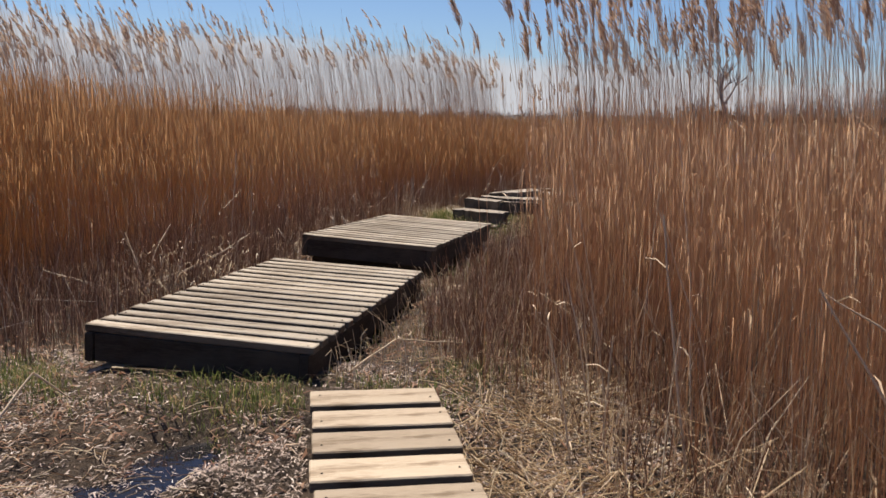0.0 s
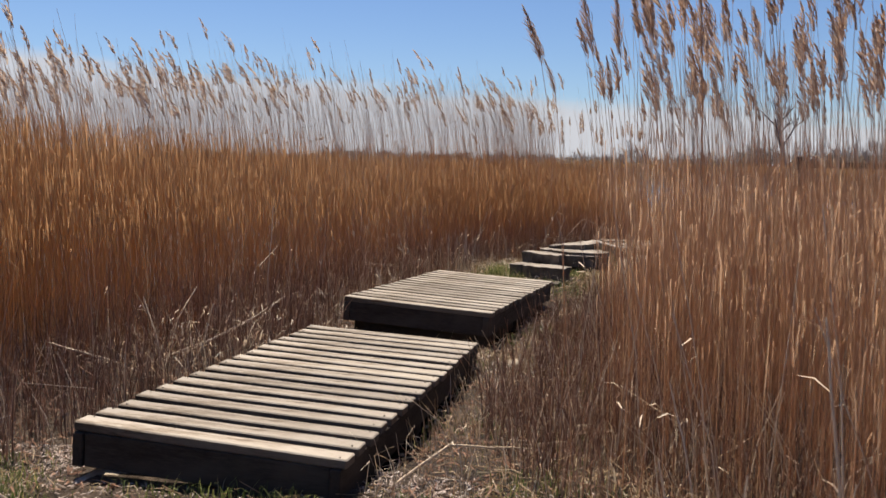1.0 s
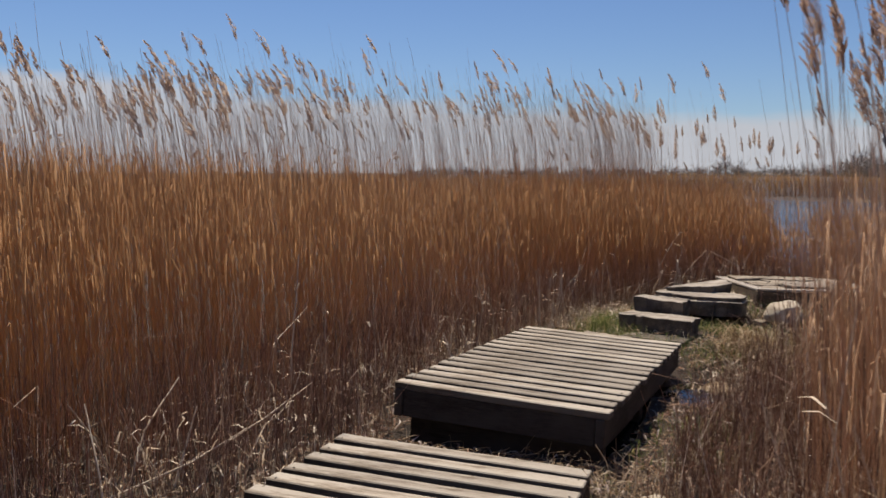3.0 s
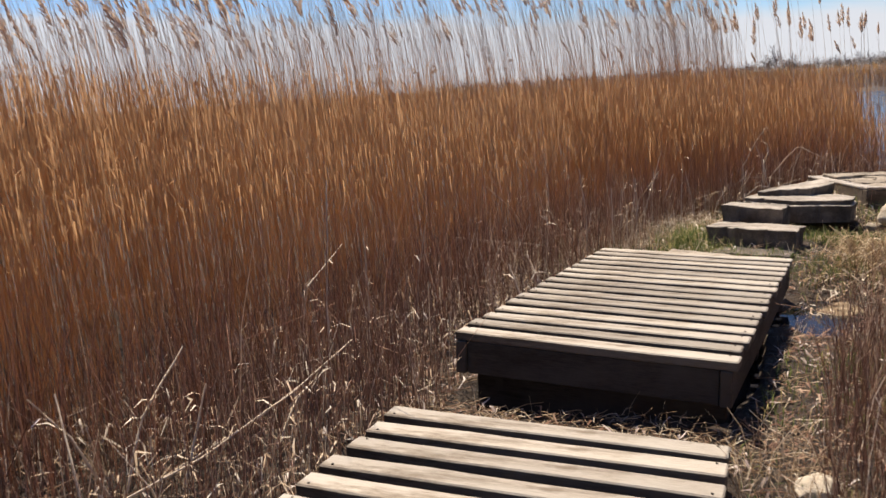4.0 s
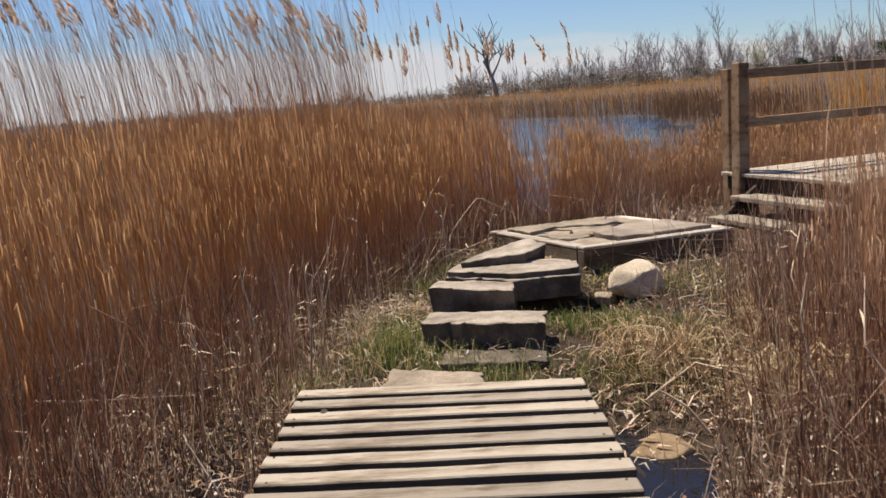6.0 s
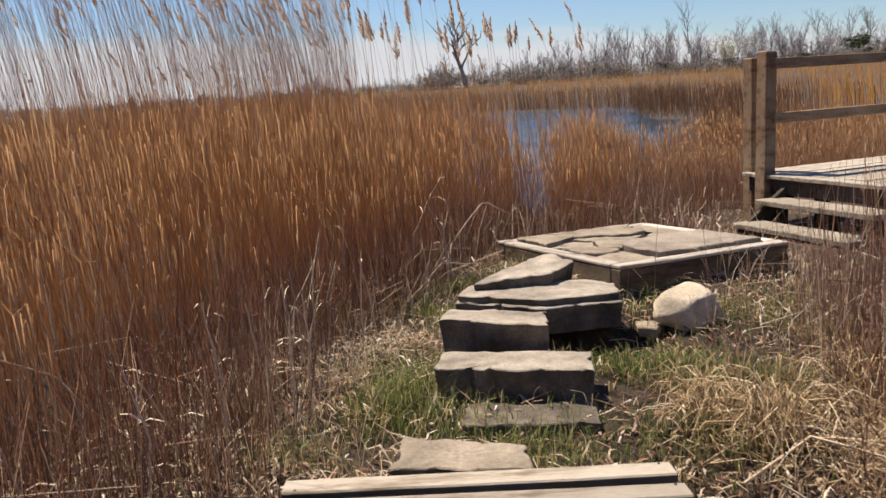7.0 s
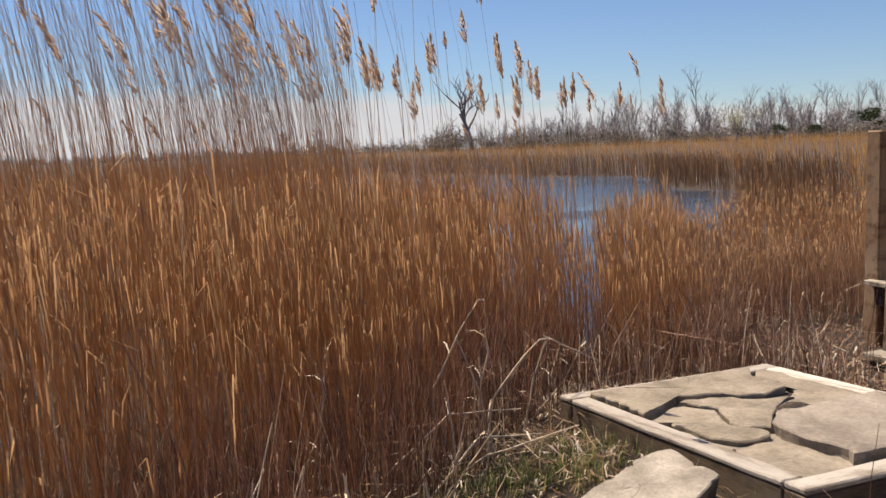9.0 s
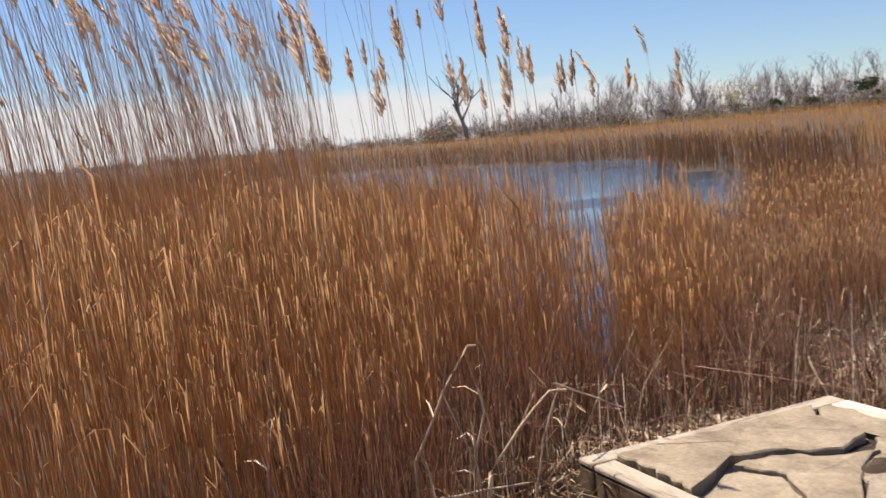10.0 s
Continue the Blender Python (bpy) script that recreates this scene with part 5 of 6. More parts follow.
ok = ~((x > 1.5) & (y < 13.9 + 0.25 * (x - 2))) & (left_edge(y) - x < 0.5) & clumped(x, y, 2.0, 17, 0.75) & ~bare_patch(x, y) & (RNG.random(len(x)) > lane(x, y))
stubble("undergrowth", x[ok], y[ok], "tangled grey-brown dead stems behind the landing", UNDER, (0.12, 0.60), (0.0014, 0.0028), 0.22)

# green and dry grass
for (x0, x1, y0, y1), tall, label in (((-2.9, 1.2, 2.0, 3.6), 0.085, "short green grass growing through dead litter"), ((-2.1, 1.4, 8.2, 12.0), 0.13, "tufted green grass round the stone steps"), ((-0.6, 0.4, 5.5, 7.6), 0.14, "green grass tuft beside the walkway")):
    x, y = scatter(x0, x1, y0, y1, 6500)
    ok = (RNG.random(len(x)) < greenness(x, y)) & clumped(x, y, 3.6, 6, 0.45) & ~bare_patch(x, y)
    turf("green_grass", x[ok], y[ok], label, GRASS, (0.03, tall), (0.0025, 0.005))
x, y = scatter(-1.35, -0.25, 8.72, 9.12, 5200)
ok = (RNG.random(len(x)) < 0.45 * bell(x, y, -0.72, 8.92, 0.38, 0.13)) & clumped(x, y, 4.0, 43, 0.4)
turf("green_grass", x[ok], y[ok], "short green grass growing over a low stone", GRASS, (0.04, 0.11), (0.0025, 0.005))
x, y = scatter(-1.45, -0.95, 9.1, 9.75, 9000)
ok = (RNG.random(len(x)) < bell(x, y, -1.17, 9.40, 0.13, 0.17)) & ~bare_patch(x, y)
turf("green_grass", x[ok], y[ok], "rank green tuft beside the stone steps", GRASS, (0.08, 0.22), (0.003, 0.006))
x, y = scatter(-2.2, 1.6, 5.0, 12.2, 520)
depth_l = left_edge(y) - x
ok = (depth_l < 0.2) & clumped(x, y, 2.6, 8, 0.25) & (RNG.random(len(x)) > dark_hollow(x, y)) & ~bare_patch(x, y) & (ground_z(x, y) > WATER_Z) & (RNG.random(len(x)) > 0.85 * greenness(x, y))
turf("dry_grass", x[ok], y[ok], "dry straw-coloured grass along the path", STRAW, (0.05, 0.17), (0.0015, 0.003))


# ---- single stalks that stand out ----
def stalk(points, radius, label, sheath=3):
    """One dead stalk as a kinked tube with a few torn sheaths."""
    pts = [Vector(p) for p in points]
    path = []
    for a, b in zip(pts, pts[1:]):
        for j in range(4):
            w = a.lerp(b, j / 4)
            path.append(w + Vector((noise.noise(w * 9), noise.noise(w * 9 + Vector((5, 0, 0))), noise.noise(w * 9 + Vector((0, 5, 0))))) * 0.006)
    path.append(pts[-1])
    p = np.array([[tuple(q) for q in path]])
    r = radius * np.linspace(1.0, 0.5, p.shape[1])[None]
    v, q = tubes(p, r, 6)
    chunks = [(v, q, 0)]
    for j in range(sheath):
        i = RNG.integers(2, p.shape[1] - 1)
        a = p[0, i]
        d = RNG.normal(0, 1, 3)
        d[2] = abs(d[2]) * 0.5
        d *= 0.09 / np.linalg.norm(d)
        vv, qq = blades(np.array([[a, a + d * 0.5 + [0, 0, 0.015], a + d]]), np.array([[d[1], -d[0], 0.02]]) / 0.09, np.array([[0.005, 0.007, 0.002]]))
        chunks.append((vv, qq, 0))
    v, q, sl = gather(chunks)
    return tagged(mesh_object("dead_stalk", v, q, [BLEACHED], slots=sl), label, "stalk", "broken stalks along the reed edge")


BLEACHED = plant_material("bleached_stalk", [(0.0, (0.50, 0.39, 0.27)), (0.5, (0.62, 0.52, 0.40)), (1.0, (0.74, 0.67, 0.56))], 0.1)
stalk([(-2.47, 6.24, -0.42), (-2.47, 6.26, 0.0), (-2.46, 6.30, 0.30), (-2.47, 6.36, 0.56)], 0.0065, "tall pale dead stalk standing at the bed's edge", 5)
stalk([(-2.47, 6.10, 0.12), (-2.46, 6.28, 0.19), (-2.46, 6.44, 0.25)], 0.003, "thin pale twig caught across a standing stalk", 1)
stalk([(-2.46, 6.62, -0.38), (-2.44, 6.64, 0.0), (-2.46, 6.66, 0.24)], 0.0055, "pale standing broken stalk", 4)
stalk([(-2.62, 4.55, -0.33), (-2.33, 5.10, -0.22), (-2.25, 5.55, -0.15), (-2.21, 6.0, -0.07)], 0.005, "long fallen pale stalk resting on stubble", 5)
stalk([(-2.55, 5.10, -0.34), (-2.34, 5.45, -0.22), (-2.26, 5.75, -0.14)], 0.006, "long fallen pale stalk resting on stubble", 4)
stalk([(-2.42, 5.10, -0.34), (-2.41, 5.18, -0.17), (-2.40, 5.25, -0.02)], 0.006, "leaning broken pale stalk", 4)
stalk([(-2.58, 4.98, -0.36), (-2.60, 5.14, -0.12), (-2.60, 5.40, 0.06)], 0.006, "leaning broken pale stalk", 3)
stalk([(-2.58, 4.95, -0.36), (-2.60, 4.82, -0.06), (-2.61, 4.69, 0.11)], 0.0055, "leaning broken pale stalk", 2)
stalk([(-2.20, 8.66, -0.40), (-2.21, 8.46, -0.24), (-2.20, 8.22, -0.07)], 0.006, "leaning broken pale stalk", 2)
stalk([(-2.42, 9.60, -0.30), (-2.46, 9.20, 0.02), (-2.50, 8.74, 0.24)], 0.005, "long thin pale stalk leaning in the reeds", 2)
stalk([(-2.28, 5.46, -0.34), (-2.30, 5.67, -0.21), (-2.31, 5.96, -0.18)], 0.0055, "fallen pale stalk lying along the edge", 3)
stalk([(-1.84, 9.00, -0.38), (-1.84, 9.02, 0.0), (-1.87, 9.02, 0.20), (-1.88, 9.02, 0.32)], 0.0055, "tall pale dead stalk standing at the bed's edge", 2)
stalk([(-2.06, 8.60, -0.38), (-2.02, 8.62, -0.05), (-2.08, 8.64, 0.18)], 0.005, "leaning broken pale stalk", 2)
stalk([(-1.55, 9.35, -0.38), (-1.53, 9.38, 0.0), (-1.54, 9.38, 0.20)], 0.0055, "pale standing broken stalk", 2)
stalk([(-2.66, 8.45, -0.08), (-2.36, 8.46, -0.11), (-2.04, 8.50, -0.14)], 0.0035, "thin pale twig lying across the stems", 0)
stalk([(-2.42, 4.66, -0.34), (-2.52, 4.74, -0.12), (-2.66, 4.84, 0.07)], 0.0055, "leaning broken pale stalk", 2)
stalk([(-2.92, 4.28, -0.12), (-2.62, 4.40, -0.22), (-2.36, 4.48, -0.33)], 0.0055, "long fallen pale stalk resting on stubble", 2)
stalk([(-2.75, 5.9, -0.38), (-2.72, 5.92, -0.15), (-2.70, 5.9, 0.0)], 0.0045, "short pale snapped stalk", 3)
stalk([(-2.30, 6.2, -0.38), (-2.34, 6.25, -0.2), (-2.38, 6.3, -0.08)], 0.005, "short pale snapped stalk", 3)
stalk([(0.16, 7.43, -0.36), (0.12, 7.48, -0.1), (0.06, 7.53, 0.06)], 0.0055, "leaning broken pale stalk", 2)
stalk([(-0.01, 7.67, -0.38), (-0.01, 7.72, -0.25), (0.0, 7.77, -0.14)], 0.005, "short pale snapped stalk", 2)
stalk([(-0.05, 8.02, -0.36), (-0.12, 8.07, -0.26), (-0.21, 8.12, -0.20)], 0.006, "fallen stalk over the ditch", 2)
stalk([(0.40, 8.36, -0.34), (0.28, 8.42, -0.25), (0.14, 8.50, -0.26)], 0.007, "fallen stalk over the ditch", 3)
stalk([(0.56, 8.40, -0.36), (0.58, 8.48, -0.05), (0.56, 8.55, 0.10), (0.66, 8.65, 0.30)], 0.0055, "kinked pale stalk beside the puddle", 2)
stalk([(-0.88, 11.42, -0.36), (-0.86, 11.45, 0.05), (-0.79, 11.45, 0.19), (-0.72, 11.45, 0.32), (-0.66, 11.46, 0.41)], 0.006, "slanting bleached stalk above the reed edge", 1)
stalk([(-0.66, 11.46, 0.41), (-0.63, 11.47, 0.405)], 0.004, "snapped tip of a bleached stalk", 0)
stalk([(-0.70, 11.40, -0.34), (-0.67, 11.40, 0.08), (-0.635, 11.40, 0.20), (-0.645, 11.40, 0.28)], 0.0055, "pale stalk bent over at the tip", 2)
stalk([(-0.66, 11.46, -0.30), (-0.61, 11.50, -0.04), (-0.50, 11.50, 0.10), (-0.39, 11.50, 0.21), (-0.33, 11.50, 0.21)], 0.006, "arched fallen stalk beside the landing", 2)
stalk([(-0.47, 11.56, -0.30), (-0.41, 11.55, 0.03), (-0.35, 11.55, 0.19)], 0.005, "leaning broken pale stalk", 2)
stalk([(-0.34, 11.62, 0.20), (-0.20, 11.70, 0.12), (-0.06, 11.70, 0.05)], 0.004, "thin pale twig caught across the stems", 1)
stalk([(0.97, 13.0, -0.36), (0.95, 13.0, 0.09), (0.92, 13.0, 0.35)], 0.005, "tall pale dead stalk behind the landing", 1)
stalk([(-1.10, 11.15, -0.20), (-0.82, 11.30, -0.02), (-0.50, 11.42, -0.06)], 0.005, "fallen pale stalk lying along the edge", 2)
stalk([(-0.95, 11.05, -0.28), (-0.72, 11.22, -0.10), (-0.42, 11.38, -0.16)], 0.006, "fallen pale stalk lying along the edge", 2)
stalk([(-0.28, 11.90, -0.34), (-0.25, 11.86, -0.05), (-0.20, 11.86, 0.10)], 0.005, "short pale snapped stalk", 2)
stalk([(0.89, 2.36, -0.36), (0.80, 2.34, 0.23), (0.75, 2.34, 0.60)], 0.0058, "tall thin pale stalk among the reeds", 1)
stalk([(0.60, 2.48, -0.38), (0.595, 2.48, -0.15), (0.61, 2.48, 0.13)], 0.005, "pale standing broken stalk in the straw", 2)
stalk([(0.48, 2.40, -0.40), (0.44, 2.40, -0.13), (0.37, 2.40, 0.18)], 0.005, "pale standing broken stalk in the straw", 2)
stalk([(1.58, 1.62, -0.40), (1.42, 1.56, -0.05), (1.25, 1.55, 0.23), (1.07, 1.55, 0.51)], 0.0055, "long thin pale stalk leaning in the reeds", 1)
stalk([(1.33, 1.55, 0.34), (1.22, 1.55, 0.42), (1.08, 1.55, 0.50)], 0.0035, "thin pale twig caught across the stems", 1)
stalk([(-0.62, 3.22, -0.33), (-0.42, 3.45, -0.20), (-0.10, 3.62, -0.24)], 0.006, "arched pale stalk lying by the walkway end", 2)
stalk([(0.55, 2.9, -0.36), (0.48, 3.0, 0.0), (0.42, 3.1, 0.22)], 0.005, "pale standing broken stalk in the straw", 2)
stalk([(0.95, 2.75, -0.36), (0.92, 2.9, 0.3), (0.86, 3.05, 0.85)], 0.004, "tall thin pale stalk among the reeds", 2)
stalk([(0.38, 7.80, -0.40), (0.33, 7.98, -0.12), (0.33, 8.04, 0.06), (0.37, 8.07, 0.22)], 0.006, "kinked pale stalk beside the ditch", 2)
stalk([(-1.81, 2.30, -0.34), (-1.79, 2.52, -0.20)], 0.007, "bent pale stalk lying on the mud", 0)
stalk([(-1.79, 2.52, -0.20), (-1.70, 2.68, -0.37)], 0.006, "broken end of a pale stalk", 0)
stalk([(-1.66, 6.95, -0.40), (-1.78, 7.05, -0.14), (-1.86, 7.12, 0.02)], 0.0055, "leaning broken pale stalk", 1)
stalk([(-1.78, 7.62, -0.36), (-1.86, 7.70, -0.18), (-1.95, 7.78, -0.06)], 0.005, "leaning broken pale stalk", 1)
stalk([(0.35, 7.15, -0.38), (0.30, 7.35, -0.05), (0.22, 7.45, 0.12), (0.28, 7.55, 0.32)], 0.005, "kinked pale stalk beside the puddle", 2)
stalk([(-0.15, 8.45, -0.36), (0.05, 8.40, -0.20), (0.40, 8.15, -0.28)], 0.006, "fallen stalk over the ditch", 2)
stalk([(-2.0, 8.9, -0.38), (-1.98, 8.8, -0.1), (-2.05, 8.7, 0.12)], 0.005, "leaning broken pale stalk", 2)
rnd = random.Random(5)
for i in range(72):
    yy = rnd.uniform(2.6, 12.6) if i % 2 else rnd.uniform(9.0, 12.6)
    xx = float(left_edge(yy)) + rnd.uniform(-0.5, 0.3)
    if i % 3 == 0 and yy < 9:
        xx = float(right_edge(yy)) + rnd.uniform(-0.25, 0.5)
    if bool(bare_patch(np.array([xx]), np.array([yy]))[0]):
        continue
    z, L, a = float(ground_z(xx, yy)), rnd.uniform(0.25, 0.75), rnd.uniform(0, 6.28)
    fl = rnd.random()
    e = rnd.uniform(0.9, 1.45) if fl < 0.6 else rnd.uniform(0.1, 0.5)
    dx, dy, dz = math.cos(a) * math.cos(e) * L, math.sin(a) * math.cos(e) * L, math.sin(e) * L
    bend = (rnd.uniform(-0.08, 0.08), rnd.uniform(-0.08, 0.08))
    stalk([(xx, yy, z - 0.02), (xx + dx * 0.5 + bend[0], yy + dy * 0.5 + bend[1], z + dz * 0.5 + 0.02), (xx + dx, yy + dy, z + dz)], rnd.uniform(0.003, 0.005),
          "leaning broken pale stalk" if fl < 0.6 else "fallen pale stalk lying along the edge", 2)

rnd = random.Random(44)
for i in range(30):
    yy = rnd.uniform(9.0, 11.6)
    xx = float(left_edge(yy)) + rnd.uniform(-0.08, 0.42)
    z, L = float(ground_z(xx, yy)), rnd.uniform(0.25, 0.58)
    dx, dy = rnd.gauss(0, 0.14) * L, rnd.gauss(0, 0.14) * L
    stalk([(xx, yy, z - 0.02), (xx + dx * 0.4, yy + dy * 0.4, z + L * 0.55), (xx + dx, yy + dy, z + L)], rnd.uniform(0.0042, 0.007), "upright broken pale stalk at the bank", 1)

# long thin stalks leaning in the stand beside the path
rnd = random.Random(61)
for i in range(12):
    yy = rnd.uniform(1.9, 4.4)
    xx = float(right_edge(yy)) + rnd.uniform(-0.12, 0.15)
    z, L = float(ground_z(xx, yy)), rnd.uniform(0.6, 1.2)
    dx, dy = rnd.uniform(-0.30, 0.12) * L, rnd.uniform(-0.12, 0.12) * L
    stalk([(xx, yy, z - 0.02), (xx + dx * 0.35, yy + dy * 0.4, z + L * 0.5), (xx + dx, yy + dy, z + L)], rnd.uniform(0.0024, 0.0036), "long thin pale stalk leaning in the reeds", 1)

# sparse tall reeds standing above the low ones before the pond
rnd = random.Random(31)
for fx, fy, z in ((-1.18, 11.72, 1.6), (-1.13, 11.32, 1.5), (-1.04, 11.87, 1.5), (-0.98, 11.65, 1.5), (-0.85, 12.03, 1.5), (-0.72, 12.34, 1.5), (-0.65, 11.86, 1.6), (-0.45, 11.91, 1.55), (-0.51, 11.49, 1.5), (-0.24, 12.52, 1.4),
                  (0.04, 13.19, 1.5), (0.28, 13.46, 1.5), (0.34, 13.39, 1.5), (1.51, 15.63, 1.5), (-0.75, 12.39, 1.4), (-0.38, 12.92, 1.45), (-0.31, 12.95, 1.4),
                  (-1.25, 13.2, 1.75), (-1.02, 12.9, 1.6), (-0.80, 13.3, 1.7), (-0.62, 13.45, 1.76), (-0.49, 13.2, 1.71), (-0.41, 13.5, 1.86), (-0.32, 13.3, 1.9), (-0.19, 13.6, 1.56), (-0.05, 13.35, 1.8), (0.06, 13.1, 1.54), (0.14, 13.5, 1.6),
                  (0.20, 13.3, 1.51), (0.26, 13.6, 1.58), (0.35, 13.2, 1.55), (0.41, 13.3, 1.42), (0.52, 13.25, 1.46), (0.76, 13.1, 1.42)):
    g = float(ground_z(fx, fy))
    reed_field("tall_reed", np.array([fx + 0.05]), np.array([fy]), np.array([z - g - 0.1]), "single thin upright reed with a small rust-brown plume", plumes=1.0, leaves=1, fat=1.5, plume=rnd.uniform(0.75, 1.1), bow=0.15, lean=-0.05, strands=60, tall=1.0)

# one tall reed apart from the rest, and the heavy plumes nearest the path
x, y = np.array([0.03, 0.15, 0.22, 0.28, 0.33, 0.20, 0.42, 0.5]), np.array([3.42, 2.42, 3.55, 3.25, 3.60, 3.95, 3.1, 3.4])
h = np.array([1.63, 1.70, 1.86, 1.78, 1.90, 1.70, 1.85, 1.8])
for i in range(len(x)):
    reed_field("tall_reed", x[i:i + 1], y[i:i + 1], h[i:i + 1], "single tall reed with a full drooping plume", mats=[BROWN, BROWN, DARKPLUME, CULM], plumes=1.0, tall=1.0, leaves=0 if i < 2 else 1, fat=1.1, plume=(0.62, 0.95)[i] if i < 2 else 1.3, bow=0.55, lean=-0.10, strands=170, fluff=1.5)


# ---- far trees ----
def tree_mesh(seed, height, spread, levels, lean=0.0, fork=3, twigs=7, base_r=0.10, stem=0.5):
    """Trunk tubes and crown tubes of a leafless tree."""
    rnd = random.Random(seed)
    trunk, crown = [], []

    def grow(p, d, length, r, level):
        pts = [p]
        for j in range(4):
            d = (d + Vector((rnd.gauss(0, 0.13), rnd.gauss(0, 0.13), rnd.gauss(0.04, 0.08)))).normalized()
            pts.append(pts[-1] + d * length / 4)
        (trunk if level < 2 else crown).append((pts, r))
        if level >= levels:
            return
        for j in range(fork + (2 if level == 0 else 0) if level < levels - 1 else twigs):
            i = rnd.randint(1, 4) if level or stem > 0.6 else rnd.choice((2, 2, 3, 3, 4))
            a = rnd.uniform(0, 6.28)
            out = Vector((math.cos(a), math.sin(a), rnd.uniform(0.25, 1.1))) * spread + d * 0.9
            cut = rnd.uniform(0.5, 0.8) if level or stem < 0.6 else rnd.uniform(0.25, 0.5)
            grow(pts[i], out.normalized(), length * cut, r * 0.55, level + 1)

    grow(Vector((0, 0, -0.1)), Vector((lean, 0, 1)).normalized(), height * stem, base_r, 0)
    res = []
    for group, sides, rmin in ((trunk, 5, 0.015), (crown, 3, 0.010)):
        if not group:
            res.append(None)
            continue
        keep = (0, 1, 2, 3, 4) if sides > 3 else (0, 2, 4)
        path = np.array([[tuple(pts[j]) for j in keep] for pts, _ in group])
        rr = np.array([[max(r * (1 - 0.12 * j), rmin) for j in keep] for _, r in group])
        res.append(tubes(path, rr, sides))
    return res


def bare_tree(name, label, category, group, at, seed, **kw):
    top = empty(name, at, label, category, group)
    t, c = tree_mesh(seed, **kw)
    mesh_object("trunk", *t, [TWIG], top)
    if c is not None:
        mesh_object("crown", *c, [TWIG], top)
    return top


def leaf_cloud(radius, count, size, seed, squash=(1, 1, 1)):
    """Many small leaf sprays on uneven lobes."""
    rs = np.random.default_rng(seed)
    lobes = rs.normal(0, 0.45, (14, 3)) * radius
    c = lobes[rs.integers(0, 14, count)] + rs.normal(0, 0.26, (count, 3)) * radius
    c *= np.array(squash)
    d = rs.normal(0, 1, (count, 3))
    d /= np.linalg.norm(d, axis=1, keepdims=True)
    sd = np.cross(d, rs.normal(0, 1, (count, 3)))
    sd /= np.linalg.norm(sd, axis=1, keepdims=True)
    L = rs.uniform(0.6, 1.3, (count, 1)) * size
    p = np.stack([c - d * L * 0.5, c, c + d * L * 0.5], 1)
    return blades(p, sd, np.full((count, 3), 0.5 * size) * np.array([[0.3, 1, 0.2]]))


dead = bare_tree("bare_tree", "lone leafless dead tree beyond the pond", "tree", "", pose(17.7, 113.0, float(ground_z(17.7, 113.0))), 12, height=9.6, spread=0.95, levels=3, fork=3, twigs=3, base_r=0.34)
protos = [bare_tree("bare_tree", "leafless grey tree in the far tree line", "tree", "bare trees along the skyline", pose(30 + 4 * i, 114 - i, float(ground_z(30 + 4 * i, 114 - i))), 40 + i, height=4.6 + 0.4 * i, spread=0.62, levels=3, fork=4, twigs=4, base_r=0.06, stem=0.85) for i in range(5)]
rnd = random.Random(9)
for i in range(230):
    f = i / 229
    bx = 19 + 50 * f + rnd.uniform(-0.8, 0.8)
    by = 119 - 0.30 * (bx - 20) + rnd.uniform(-5, 9)
    sc = (0.40 + 0.27 * min(1.0, max(0.0, (bx - 24) / 14))) * rnd.uniform(0.65, 1.2)
    copy_thing(protos[i % 5], pose(bx, by, float(ground_z(bx, by)) - 0.05, 0, 0, rnd.uniform(0, 360)) @ Matrix.Diagonal((sc * 1.3, sc * 1.3, sc, 1)))
for bx, by, sc in ((62.6, 92.5, 1.45), (64.6, 91.0, 1.3), (63.6, 93.5, 1.2), (66.0, 92.0, 1.1)):
    copy_thing(protos[3], pose(bx, by, float(ground_z(bx, by)), 0, 0, bx * 40) @ Matrix.Diagonal((sc, sc, sc, 1)))

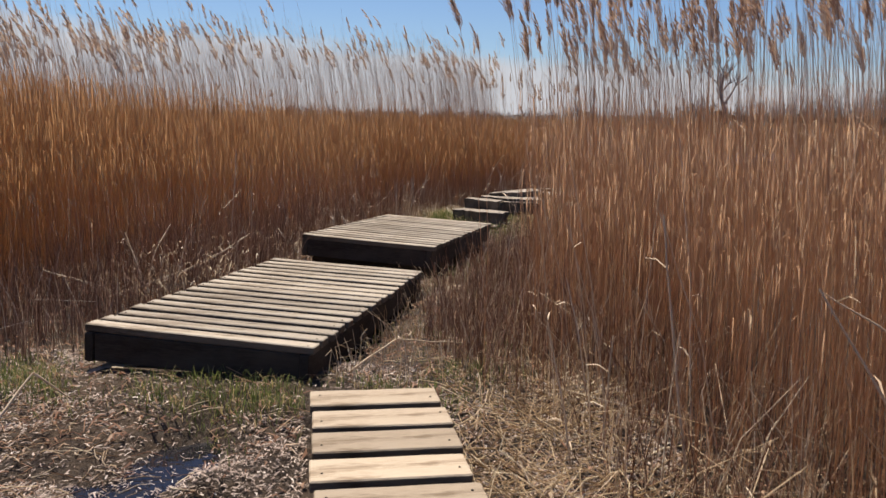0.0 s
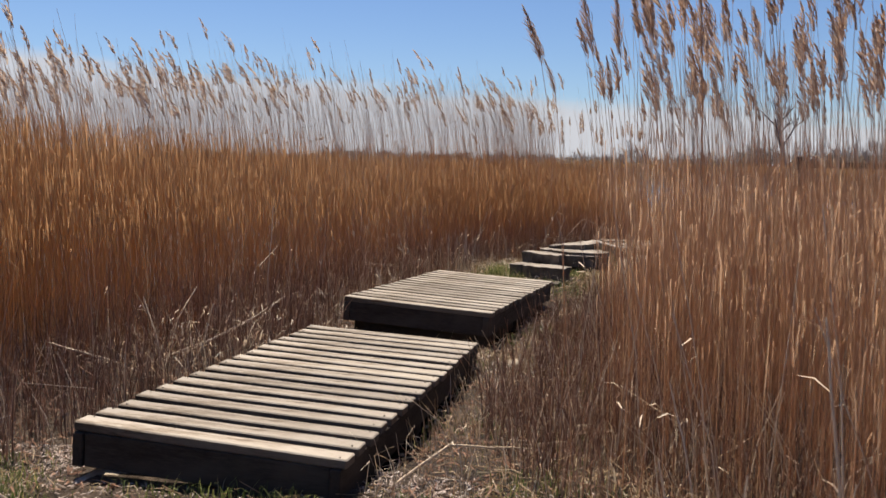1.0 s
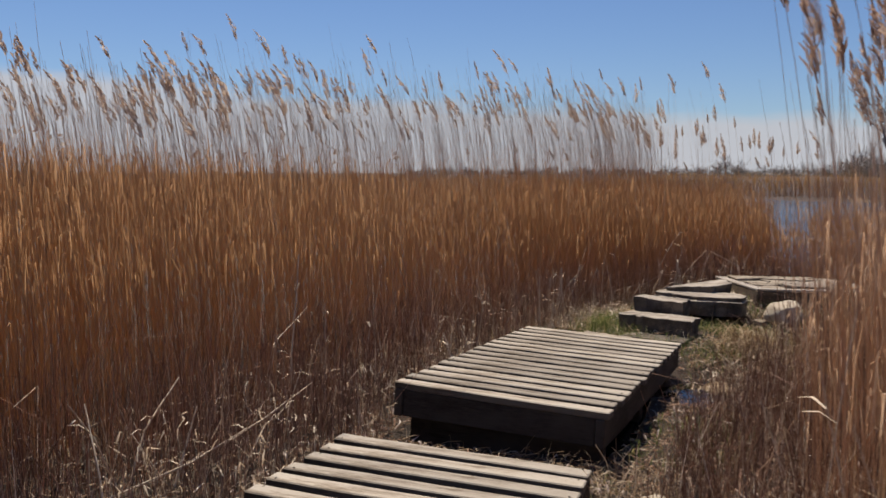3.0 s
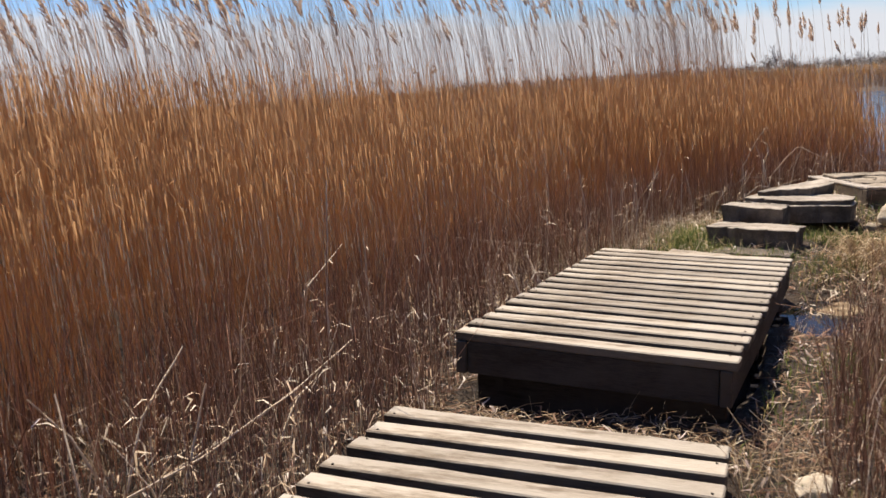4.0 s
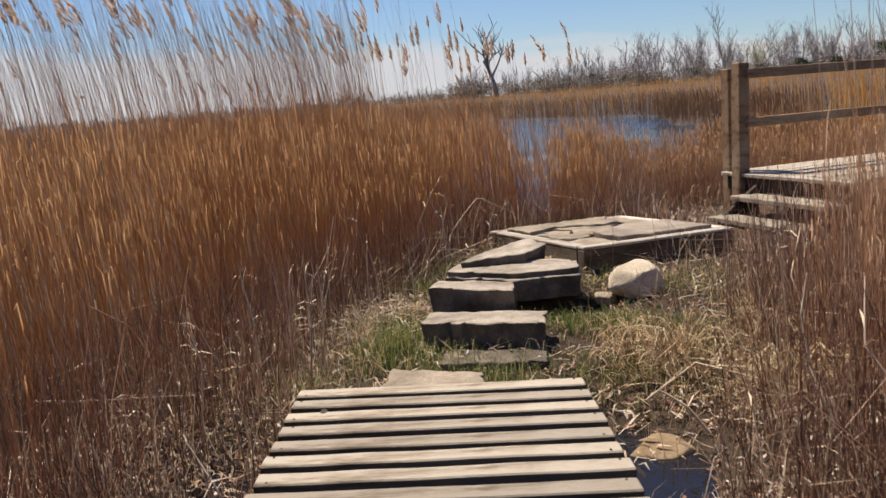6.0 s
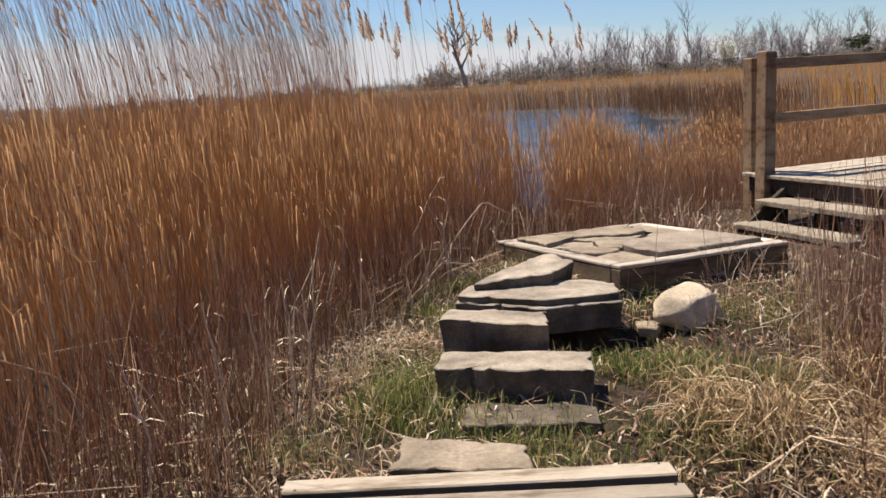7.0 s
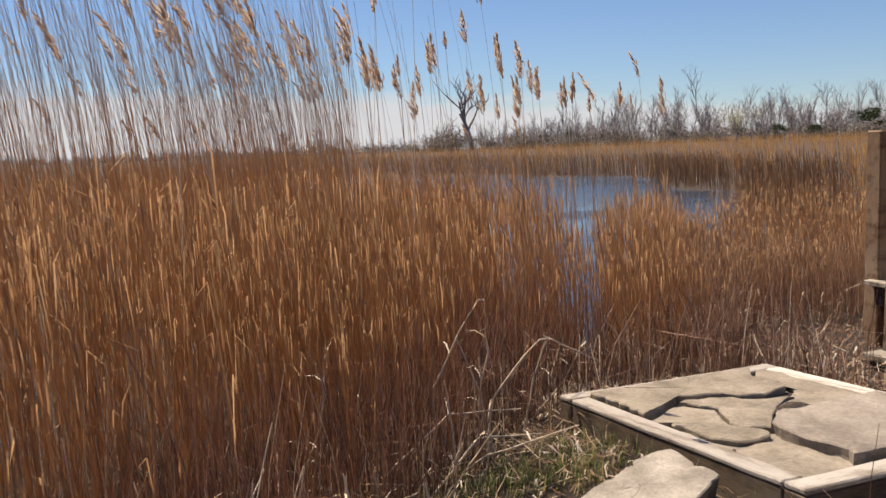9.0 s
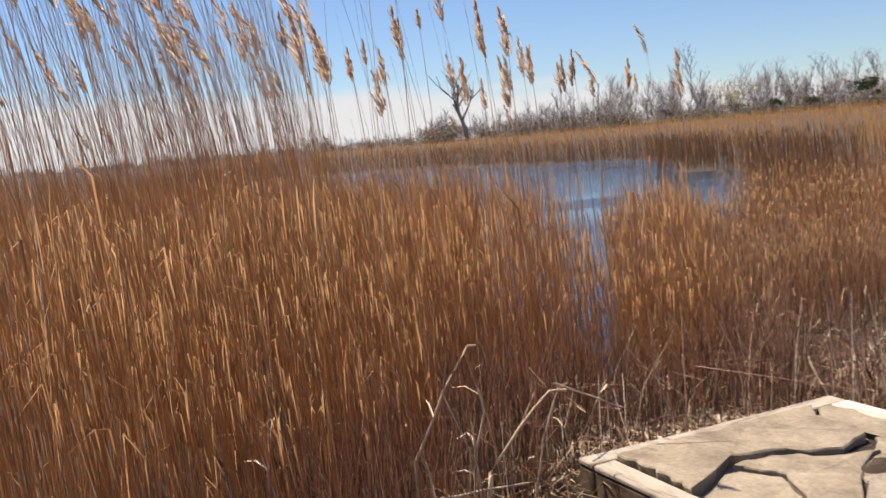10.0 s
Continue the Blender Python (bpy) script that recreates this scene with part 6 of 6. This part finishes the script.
bush = empty("shrub", pose(24, 108, float(ground_z(24, 108))), "dense leafless brown shrub at the foot of the trees", "shrub", "shrubs along the skyline")
t, c = tree_mesh(77, height=2.6, spread=1.0, levels=2, fork=5, twigs=6, base_r=0.04)
mesh_object("trunk", *t, [TWIG], bush)
mesh_object("crown", *c, [TWIG], bush)
v, q = leaf_cloud(1.0, 900, 0.13, 5, (1.5, 1.2, 0.8))
v[:, 2] += 0.75
mesh_object("foliage", v, q, [SCRUB], bush)
for i in range(150):
    f = i / 149
    bx = -42 + 112 * f + rnd.uniform(-0.7, 0.7)
    by = 116 - 0.24 * max(0, bx - 10) + rnd.uniform(-5, 3)
    sc = rnd.uniform(0.5, 1.15) * (0.5 if bx < 6 else 0.6 if bx < 12 else 1)
    if abs(bx - 17.7) < 1.6:
        continue
    copy_thing(bush, pose(bx, by, float(ground_z(bx, by)) - 0.05, 0, 0, rnd.uniform(0, 360)) @ Matrix.Diagonal((sc * 1.7, sc * 1.7, sc * 1.25, 1)))
for bx, by, sc in ((13.2, 112.5, 1.15), (14.8, 113.0, 1.45), (15.9, 112.2, 1.1), (-0.8, 113, 1.1), (0.9, 113.5, 0.8)):
    copy_thing(bush, pose(bx, by, float(ground_z(bx, by)) - 0.05, 0, 0, bx * 57) @ Matrix.Diagonal((sc * 1.2, sc * 1.2, sc * 1.25, 1)))
green = empty("evergreen_shrub", pose(57.5, 94.6, float(ground_z(57.5, 94.6))), "dark green rounded evergreen shrub by the far trees", "shrub", "evergreen shrubs along the skyline")
part("stem", box(0.14, 0.14, 1.6, 0.02), TWIG, green, "", pose(0, 0, 0.6))
v, q = leaf_cloud(1.0, 1100, 0.22, 8, (1.4, 1.3, 0.7))
v[:, 2] += 2.2
mesh_object("crown", v, q, [EVERGREEN], green)
for bx, by, sc in ((26, 111, 0.5), (33, 109, 0.45), (40, 106, 0.5), (47, 103, 0.5), (51, 101, 0.55), (54, 98.5, 0.5), (60.5, 93, 0.6), (62.5, 91.5, 0.75), (65, 90, 0.8), (30, 112, 0.6), (23, 114, 0.5)):
    copy_thing(green, pose(bx, by, float(ground_z(bx, by)), 0, 0, bx * 31) @ Matrix.Diagonal((sc, sc, sc, 1)))
pale = empty("pale_willow", pose(44.0, 97.5, float(ground_z(44.0, 97.5))), "pale yellow-green budding willow in the tree line", "tree")
t, c = tree_mesh(91, height=4.6, spread=0.7, levels=2, fork=5, twigs=7, base_r=0.09)
mesh_object("trunk", *t, [TWIG], pale)
v, q = leaf_cloud(1.5, 1600, 0.12, 18, (1.25, 1.1, 1.15))
v[:, 2] += 2.4
mesh_object("crown", v, q, [CATKIN], pale)
